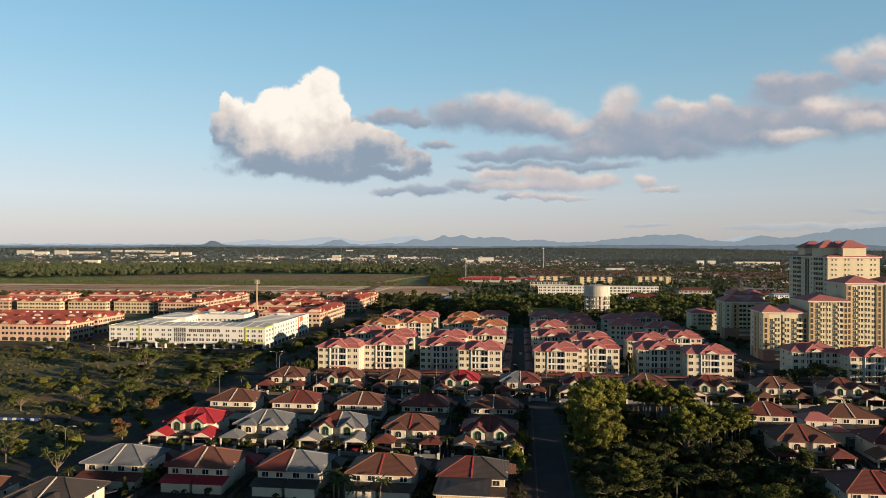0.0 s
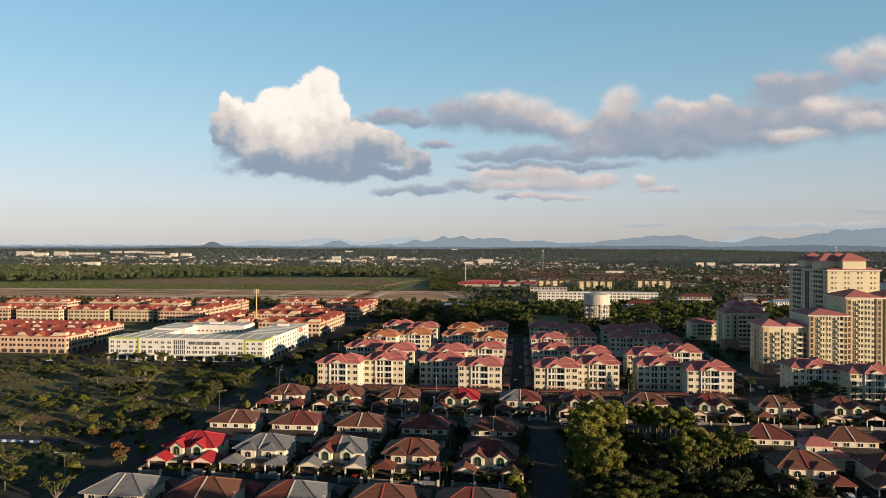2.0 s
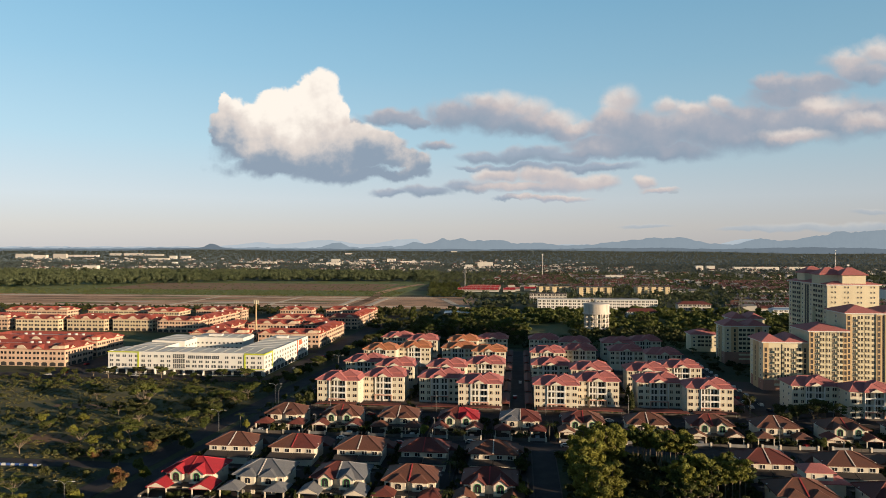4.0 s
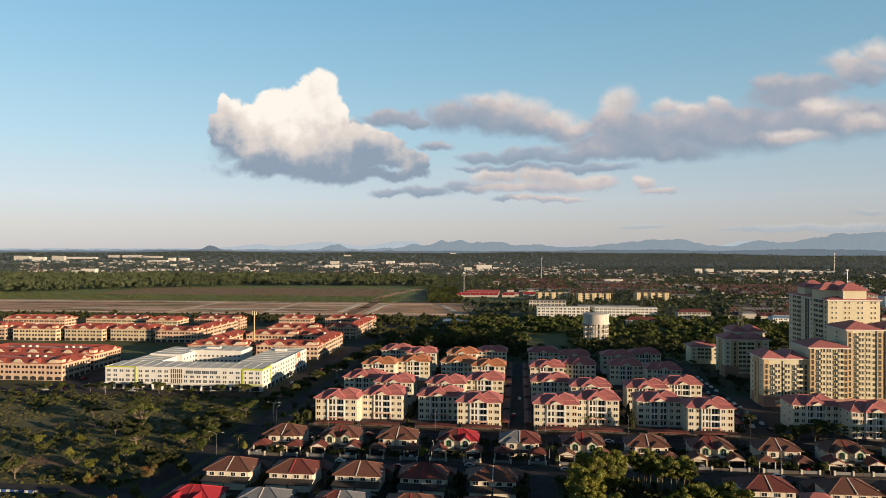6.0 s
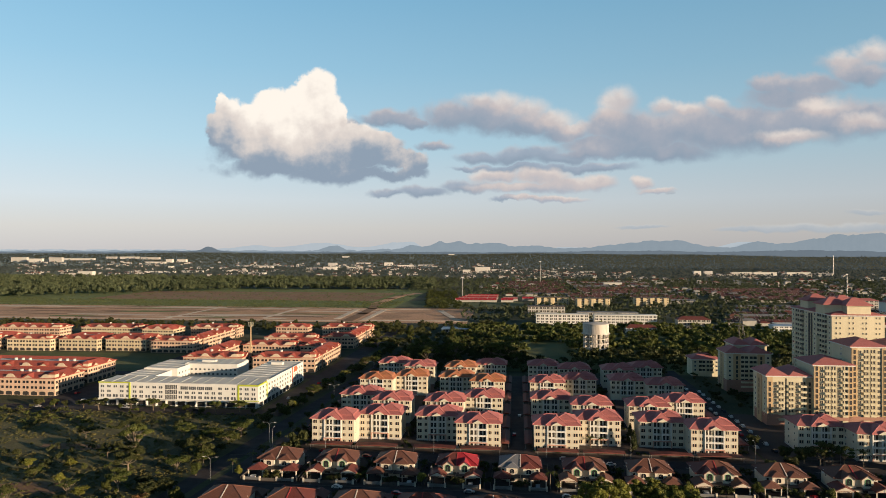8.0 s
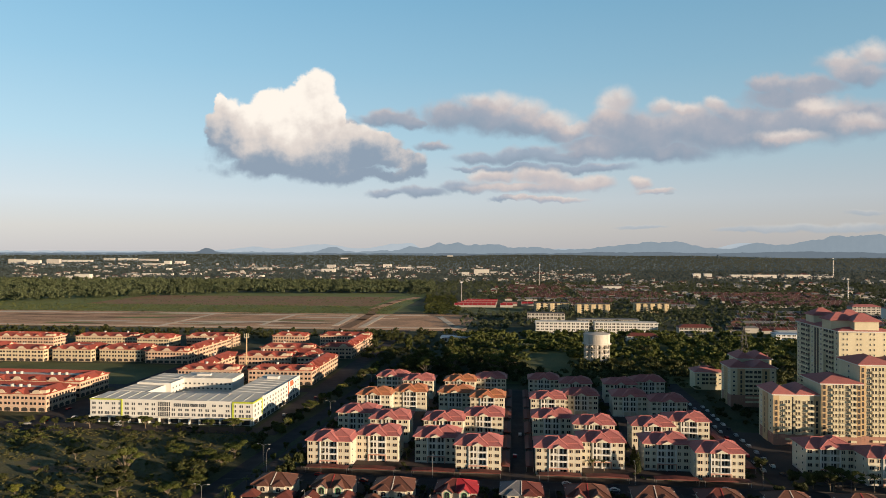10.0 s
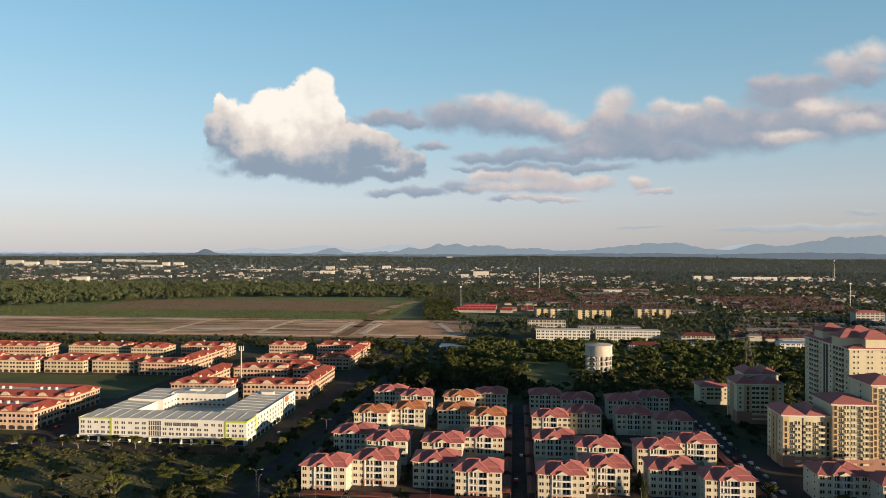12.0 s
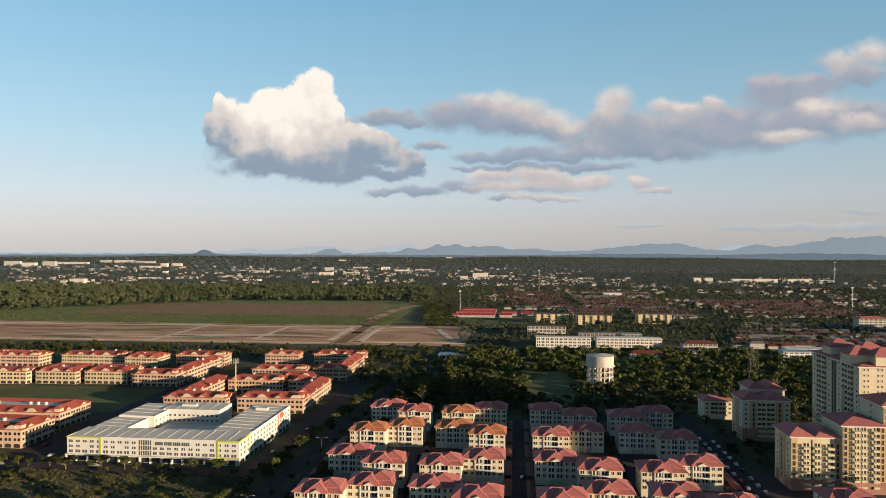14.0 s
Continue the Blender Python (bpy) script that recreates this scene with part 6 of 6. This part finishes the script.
# between the flats
for x, y, k, s in ((54, 341, "cypress", 1.25), (54, 352, "cypress", 1.3), (-55, 420, "round_c", 1.0), (-55, 470, "round_c", 1.0), (53, 400, "cypress", 1.2), (52, 420, "round_c", 1.1), (53, 455, "round_c", 1.1), (-55, 365, "round_c", 0.9), (-56, 350, "palm", 0.9), (34, 342, "palm", 0.9), (39, 343, "palm", 0.8), (-52, 500, "round_b", 1.1),
                   (112, 350, "round_c", 1.2), (134, 326.5, "rain", 0.75), (143, 328, "rain", 0.6), (126, 328, "round_c", 1.4), (132, 326, "umbrella_c", 1.0), (120, 332, "round_c", 1.2), (138, 328, "palm", 1.4), (150, 326, "palm", 1.2), (117, 318, "round_c", 1.1), (108, 316, "round_c", 0.9), (160, 322, "palm", 1.2), (165, 323, "palm", 1.2)):
    tree(k, x, y, s)
# scrubland west of the avenue
for x, y, k, s, h in ((-168, 286, "umbrella_c", 1.2, 1.0), (-150, 268, "round_c", 1.3, 0.9), (-157, 237, "round_red", 0.9, 0.7), (-129, 209, "round_red", 0.9, 0.9), (-139, 246, "round_red", 1.0, 1.0), (-125, 172, "bare", 1.1, 1.1), (-129, 252, "round_a", 1.2, 1.1), (-134, 193, "round_b", 0.9, 0.9), (-190, 241, "bare", 1.0, 0.9), (-143, 256, "round_c", 1.6, 1.1),
                      (-136, 260, "round_c", 1.4, 1.1), (-133, 226, "round_a", 1.0, 0.9), (-126, 218, "round_b", 0.8, 0.8), (-146, 205, "round_a", 1.0, 0.8), (-141, 199, "round_c", 0.9, 0.8), (-160, 200, "bare", 1.2, 0.8), (-150, 188, "round_b", 1.2, 0.8), (-163, 186, "round_b", 1.3, 0.9),
                      (-146, 286, "umbrella_a", 1.1, 0.9), (-139, 296, "umbrella_a", 0.9, 0.8), (-136, 283, "round_a", 1.0, 1.0), (-145, 233, "round_a", 0.9, 0.8), (-148, 310, "umbrella_c", 1.2, 0.9), (-160, 318, "round_c", 1.2, 0.9), (-200, 339, "umbrella_c", 1.2, 0.9)):
    tree(k, x, y, s, h)
for i in range(16):
    y = random.uniform(236, 385)
    x = random.uniform(-150 - (y - 200) * 0.9, -146 + (y - 200) * 0.06)
    tree(random.choice(("round_a", "round_c", "bare", "umbrella_a", "round_b", "umbrella_c", "bare")), x, y, random.uniform(0.5, 1.2), random.uniform(0.4, 0.85))
# street trees by the white building and the avenue
for i in range(15):
    tree(random.choice(("umbrella_a", "umbrella_c", "round_a", "round_c")), -292 + i * 10.5 + random.uniform(-4, 4), 391 + random.uniform(-4, 5), random.uniform(0.7, 1.1), random.uniform(0.55, 0.9))
for i in range(34):
    y = 330 + i * 11 + random.uniform(-4, 4)
    xc = -162 + (y + 50) * 0.072
    tree(random.choice(("umbrella_a", "umbrella_c", "round_a", "round_c", "round_b")), xc - 4 + random.uniform(-5, 3), y, random.uniform(0.8, 1.25), random.uniform(0.7, 1.0))
    if i % 2:
        tree(random.choice(("round_c", "umbrella_c", "round_a")), xc + 11.5 + random.uniform(-1, 1), y, random.uniform(0.5, 0.9), random.uniform(0.5, 0.8))
# the woods behind the flats
for i in range(62):
    x, y = random.uniform(-100, 0) if i % 2 else random.uniform(-110, 290), random.uniform(560, 640) if i % 2 else random.uniform(545, 700)
    if 45 < x < 100 and y < 652 or (0 < x < 60 and y > 590):
        continue
    tree(random.choice(("umbrella_a", "umbrella_c", "tall_b", "umbrella_a", "rain", "umbrella_c")), x, y, random.uniform(0.9, 1.4), random.uniform(0.85, 1.35))


# ---- far woods, scrub and hedges ----
def woods(name, label, pts, per, mat, seed, leaf=0.42, trunks=False):
    """Crowns too many to count, each of a few large leaf clumps. pts: x, y, ground, height, radius."""
    r = np.random.RandomState(seed)
    p = np.repeat(np.array(pts), per, axis=0)
    lobe = np.repeat(r.uniform(-1, 1, (len(pts), 5, 3)), per, axis=0)[np.arange(len(p)), r.randint(0, 5, len(p))]
    d = r.normal(size=(len(p), 3))
    d /= np.linalg.norm(d, axis=1, keepdims=True)
    d[:, 2] = np.abs(d[:, 2]) * 1.1 - 0.25
    half = np.stack([p[:, 4], p[:, 4], p[:, 3] * 0.42], 1)
    c = np.stack([p[:, 0], p[:, 1], p[:, 2] + p[:, 3] * 0.56], 1) + lobe * half * 0.62 + d * r.uniform(0.3, 0.62, (len(p), 1)) * half
    me = quads(c, d + r.normal(size=c.shape) * 0.8, r.uniform(0.6, 1.4, len(p)) * p[:, 4] * leaf * 2, mat, name, r)
    return tagged(new(name, me), label, "trees", "", "stuff")


rs = np.random.RandomState(21)


def region(n, y0, y1, a0, a1, h0, h1, keep=None):
    out = []
    for _ in range(n):
        y = rs.uniform(y0, y1)
        x = y * rs.uniform(a0, a1)
        if keep and not keep(x, y):
            continue
        h = rs.uniform(h0, h1)
        out.append((x, y, swell(x, y), h, h * rs.uniform(0.32, 0.5)))
    return out


edge = lambda x: 1560 + 0.10 * (x + 260) if x > -640 else 1520 - 0.9 * (-640 - x) * 0.9
woods("forest", "dense wood behind the green field", region(5200, 1120, 2050, -0.95, -0.12, 11, 19, lambda x, y: y > edge(x) + rs.uniform(0, 25)), 56, "leaf_far", 1, 0.18)
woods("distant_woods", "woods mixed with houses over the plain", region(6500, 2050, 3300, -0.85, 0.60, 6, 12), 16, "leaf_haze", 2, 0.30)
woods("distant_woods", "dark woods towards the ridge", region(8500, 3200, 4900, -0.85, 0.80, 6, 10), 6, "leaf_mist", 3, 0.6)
woods("town_trees", "garden trees among the town's roofs", region(5600, 880, 2150, -0.16, 0.60, 5, 11, lambda x, y: y > 900 and (x > -0.08 * y or y > 1490) and not (-135 < x < 40 and 1120 < y < 1370)), 22, "leaf_far", 4, 0.29)
woods("hedgerow", "dense belt of trees behind the shops", [(x, y, 0, h, h * 0.3) for x, y, h in zip(rs.uniform(-800, -140, 700), rs.uniform(765, 835, 700), rs.uniform(4, 9, 700))], 44, "leaf_c", 5, 0.27)
woods("hedgerow", "trees along the edge of the field", [(x, y, 0, h, h * rs.uniform(0.45, 0.8)) for x, y, h in zip(rs.uniform(-190, -20, 240), rs.uniform(640, 860, 240), rs.uniform(3.5, 9, 240))], 110, "leaf_c", 6, 0.14)
woods("hedgerow", "trees along the edge of the field", [(-185 + (1400 - y) * 0.12 + rs.uniform(0, 60), y, 0, h, h * rs.uniform(0.5, 0.9)) for y, h in zip(rs.uniform(1085, 1500, 300), rs.uniform(2, 7, 300))], 60, "leaf_a", 8, 0.17)
woods("thicket", "dense thicket round the water tower", [(x, y, 0, h, h * rs.uniform(0.55, 0.85)) for x, y, h in zip(rs.uniform(-70, 330, 850), rs.uniform(640, 850, 850), rs.uniform(3.5, 10, 850)) if not (40 < x < 105 and y < 668) and not (5 < x < 48 and y < 700)], 70, "leaf_a", 9, 0.17)
in_scrub = lambda x, y: x < -146 + (y - 200) * 0.06 and x > -150 - y * 0.75 and abs(y - 232) > 5
woods("scrub", "low scrub and tall grass on the waste land", [(x, y, 0, h, h * rs.uniform(1.6, 2.6)) for x, y, h in zip(rs.uniform(-420, -140, 12000), rs.uniform(180, 388, 12000), rs.uniform(0.15, 0.5, 12000)) if in_scrub(x, y) and noise.noise((x * 0.02, y * 0.03, 9.0)) > -0.25], 13, "leaf_scrub", 10, 0.22)
woods("scrub", "dark low bushes on the waste land", [(x, y, 0, h, h * rs.uniform(0.45, 0.75)) for x, y, h in zip(rs.uniform(-420, -140, 900), rs.uniform(180, 388, 900), rs.uniform(1.2, 3.8, 900)) if in_scrub(x, y) and noise.noise((x * 0.02, y * 0.02, 4.0)) > 0.02], 70, "leaf_c", 16, 0.18)
woods("scrub", "olive green bushes on the waste land", [(x, y, 0, h, h * rs.uniform(0.5, 0.9)) for x, y, h in zip(rs.uniform(-420, -140, 800), rs.uniform(180, 388, 800), rs.uniform(0.9, 2.8, 800)) if in_scrub(x, y) and noise.noise((x * 0.02, y * 0.02, 6.0)) > 0.0], 60, "leaf_a", 25, 0.18)
woods("hedgerow", "dark trees and hedges along the avenue", [(-162 + (y + 50) * 0.072 + s, y, 0, h, h * 0.45) for y, s, h in zip(rs.uniform(300, 640, 330), rs.choice([-7, 24, 27, 31], 330) + rs.uniform(-2, 2, 330), rs.uniform(2.5, 7, 330))], 60, "leaf_c", 17, 0.21)
woods("scrub", "bushes on the slope by the towers", [(x, y, 0, h, h * 0.8) for x, y, h in zip(rs.uniform(123, 182, 150), rs.uniform(424, 540, 150), rs.uniform(0.8, 3.5, 150)) if not (137 < x < 174 and y > 482) and not (177 < x)], 40, "leaf_c", 24, 0.22)
woods("scrub", "undergrowth below the park trees", [(x, y, 0, h, h * 0.8) for x, y, h in zip(rs.uniform(15, 74, 520), rs.uniform(165, 262, 520), rs.uniform(1.0, 3.2, 520))], 40, "leaf_c", 12, 0.25)
woods("scrub", "low hedge before the flats", [(x, 332.9 + rs.uniform(-0.4, 0.4), 0, h, h * 0.8) for x, h in zip(rs.uniform(-104, 102, 150), rs.uniform(0.6, 1.7, 150)) if not -10 < x < 6], 36, "leaf_a", 23, 0.22)
woods("scrub", "bushes and weeds between the flats", [(x, y, 0, h, h * 0.7) for x, y, h in zip(rs.choice([-55, 53, -104, 103], 260) + rs.uniform(-2.5, 2.5, 260), rs.uniform(336, 520, 260), rs.uniform(0.8, 2.4, 260))], 30, "leaf_c", 13, 0.3)
woods("field_tufts", "low green bushes and tufts over the wide field", [(x, y, 0, h, h * 2.2) for x, y, h in zip(rs.uniform(-1300, -205, 5200), np.concatenate([rs.uniform(1090, 1240, 4200), rs.uniform(1240, 1480, 1000)]), rs.uniform(0.3, 1.0, 5200))], 7, "leaf_field", 14, 0.34)
woods("thicket", "dense dark wood behind the flats", [(x, y, 0, h, h * rs.uniform(0.6, 0.95)) for x, y, h in zip(rs.uniform(-105, 300, 800), rs.uniform(532, 650, 800), rs.uniform(2.2, 7, 800)) if not (8 < x < 46 and y > 590) and not (120 < x < 180 and y < 560)], 70, "leaf_c", 15, 0.17)


def garden(n, seed):
    """Shrubs in the front gardens, side strips and back yards of the houses."""
    r, out = random.Random(seed), []
    for _ in range(n):
        hx, hy, s = r.choice(PLOTS)
        where = r.random()
        if where < 0.55:
            dx, dy = r.choice((-1, 1)) * r.uniform(9.8, 12.6), r.uniform(-15, 11)
        elif where < 0.8:
            dx, dy = r.uniform(-3.0, 3.0), r.uniform(-16.5, -12.0)
        else:
            dx, dy = r.uniform(-11, 11), r.uniform(10.6, 13.2)
        h = r.uniform(0.8, 3.6) if where < 0.8 else r.uniform(0.8, 2.2)
        x, y = hx + dx, hy + s * dy
        if 3 < x < 14 or 266.5 < y < 278.5 or 191.5 < y < 202.5:
            continue
        out.append((x, y, 0, h, h * r.uniform(0.4, 0.6)))
    return out


woods("garden_shrubs", "dark shrubs and hedges round the estate's houses", garden(1100, 6), 60, "leaf_c", 18, 0.2)
woods("garden_shrubs", "green shrubs in the estate's gardens", garden(260, 7), 60, "leaf_a", 19, 0.2)


# ---- cars, lamps, car ports ----
def car_parts():
    body = Geo().prism_y([(-2.1, 0.3), (2.1, 0.3), (2.15, 0.75), (1.9, 0.9), (1.1, 0.95), (0.5, 1.42), (-1.1, 1.45), (-1.75, 0.98), (-2.1, 0.9)], -0.85, 0.85)
    glass = Geo().prism_y([(1.0, 0.97), (0.48, 1.38), (-1.06, 1.4), (-1.6, 0.99)], -0.87, 0.87)
    wheel = Geo().cyl(0, 0, -0.1, 0.1, 0.32, 0.32, 12)
    wheel.v = [(x, z, y) for x, y, z in wheel.v]
    return body, glass, wheel


CAR = {}


def car(x, y, rz, paint):
    if paint not in CAR:
        t = thing("car", x, y, 0.06, {"car_white": "white parked saloon car", "car_silver": "silver parked saloon car", "car_dark": "black parked saloon car", "car_red": "dark red parked saloon car"}[paint] + " on dark asphalt", "car", "parked cars", rz)
        body, glass, wheel = car_parts()
        part("body", body.mesh("body", paint), t)
        part("windows", glass.mesh("windows", "glass"), t)
        me = once("wheel", lambda: wheel.mesh("wheel", "rubber"))
        for wx in (-1.3, 1.3):
            for wy in (-0.8, 0.8):
                part("wheel", me, t, wx, wy, 0.32)
        CAR[paint] = t
        return t
    return copy_thing(CAR[paint], pose(x, y, 0.06, 0, 0, rz))


random.seed(9)
PAINTS = ("car_white", "car_silver", "car_dark", "car_white", "car_red", "car_silver")
for k in range(26):
    car(112.8 if k % 2 else 119.4, 345 + 5.6 * k + random.uniform(-1, 1), 90, random.choice(PAINTS))
for x, y, r in ((-73, 275, 0), (-48, 270.5, 0), (-20, 275.2, 0), (18, 274, 0), (60, 270, 0), (98, 275, 0), (-98, 197, 0), (-30, 199, 0), (-30, 321.5, 0), (40, 316, 0), (-70, 316.2, 0), (88, 321.8, 0), (-92, 322, 0), (20, 321.8, 0), (-2.8, 360, 90), (0, 400, 90), (-110.9, 283, 90), (-72, 283.2, 90), (-45, 283, 90), (-20, 283.5, 90), (7, 284, 90), (34, 283, 90), (72, 284, 90), (112, 283, 90),
                (-100, 203, 90), (-76, 203, 90), (-50, 203.5, 90), (-28, 204, 90), (92, 204, 90), (-272, 410, 90), (-268, 420, 90), (-285, 400, 0), (-278, 440, 90), (-290, 430, 90), (-290, 392, 20), (-235, 395, 0), (-190, 394, 0), (-146, 430, 90), (-141, 480, 90)):
    car(x, y, r, random.choice(PAINTS))


def lamp(x, y, rz, double=False):
    t = thing("street_lamp", x, y, 0, "grey steel street lamp with curved arm" + ("s" if double else ""), "street lamp", "street lamps", rz)
    part("pole", once("lamp pole", lambda: Geo().cyl(0, 0, 0, 9, 0.10, 0.06, 8).mesh("pole", "steel")), t)
    for s in (0, 180) if double else (0,):
        def arm():
            g = Geo()
            pts = [(0, 0, 8.8), (0.7, 0, 9.6), (1.6, 0, 9.9), (2.6, 0, 9.9)]
            for a, b in zip(pts, pts[1:]):
                limb(g, a, b, 0.07, 0.06, 6)
            return g.mesh("arm", "steel")
        am = part("arm", once("lamp arm", arm), t, rz=s)
        part("lamp_head", once("lamp head", lambda: Geo().prism([(2.4, -0.2), (3.4, -0.14), (3.4, 0.14), (2.4, 0.2)], 9.82, 10.0).mesh("lamp_head", "concrete")), am)


for y in (188, 278, 335, 430, 520):
    lamp(-162 + (y + 50) * 0.072 + 11.0, y, 0, True)
for x in (-118, -92, -40, 12, 50, 104, 140):
    lamp(x, 324.8, 90)
for x in (-85, -35, 100, 150):
    lamp(x, 278, -90)
for x in (-200, -280):
    lamp(x, 237.5, -90)


def car_port(x0, x1, y0, y1):
    t = thing("car_port", x0, y0, 0, "long low car port with red sheet roof", "car port", "car ports of the flats")
    w, d = x1 - x0, y1 - y0
    g = Geo()
    g.v = [(0, 0, 2.4), (w, 0, 2.4), (w, d, 2.4), (0, d, 2.4), (0, 0, 2.55), (w, 0, 2.55), (w, d, 2.55), (0, d, 2.55), (w / 2, 0, 3.1), (w / 2, d, 3.1)]
    g.f = [(3, 2, 1, 0), (0, 1, 5, 8, 4), (2, 3, 7, 9, 6), (1, 2, 6, 5), (3, 0, 4, 7), (5, 6, 9, 8), (7, 4, 8, 9)]
    g.k = [0] * 7
    part("roof", g.mesh("roof", "roof_maroon"), t)
    for py in (0.3, d - 0.3):
        for px in (0.3, w - 0.3):
            bar("post", t, "steel", px - 0.08, px + 0.08, py - 0.08, py + 0.08, 0, 2.4)


for y in (337, 366, 396, 428, 458, 488):
    car_port(-9.2, -5.0, y, y + 24), car_port(2.3, 6.2, y, y + 24)
for y in (346, 386, 426, 470):
    car_port(104, 108.5, y, y + 34), car_port(-111, -106.5, y, y + 34)
for x0, x1 in ((-100, -80), (-78, -58), (-50, -30), (-28, -9), (8, 27), (29, 48), (59, 78), (80, 100)):
    car_port(x0, x1, 326.0, 330.6)
bar_wall = thing("boundary_wall", 0, 332, 0, "low grey boundary wall along the flats' road", "wall")
for x0, x1 in ((-104, -56), (-50, -12), (7, 50), (56, 102), (122, 172)):
    bar("wall_panel", bar_wall, "kerb", x0, x1, 0, 0.2, 0, 0.9)

barrier = thing("road_barrier", -193, 228.2, 0, "row of blue and white plastic road barriers", "barrier")
for k in range(13):
    part("barrier_block", once(("barrier", k % 2), lambda: Geo().prism_y([(-0.85, 0), (0.85, 0), (0.7, 0.3), (0.62, 0.8), (-0.62, 0.8), (-0.7, 0.3)], -0.28, 0.28).mesh("barrier_block", "blue_plastic" if k % 2 else "car_white")), barrier, 1.75 * k, 0.12 * math.sin(k * 1.3), 0.08)
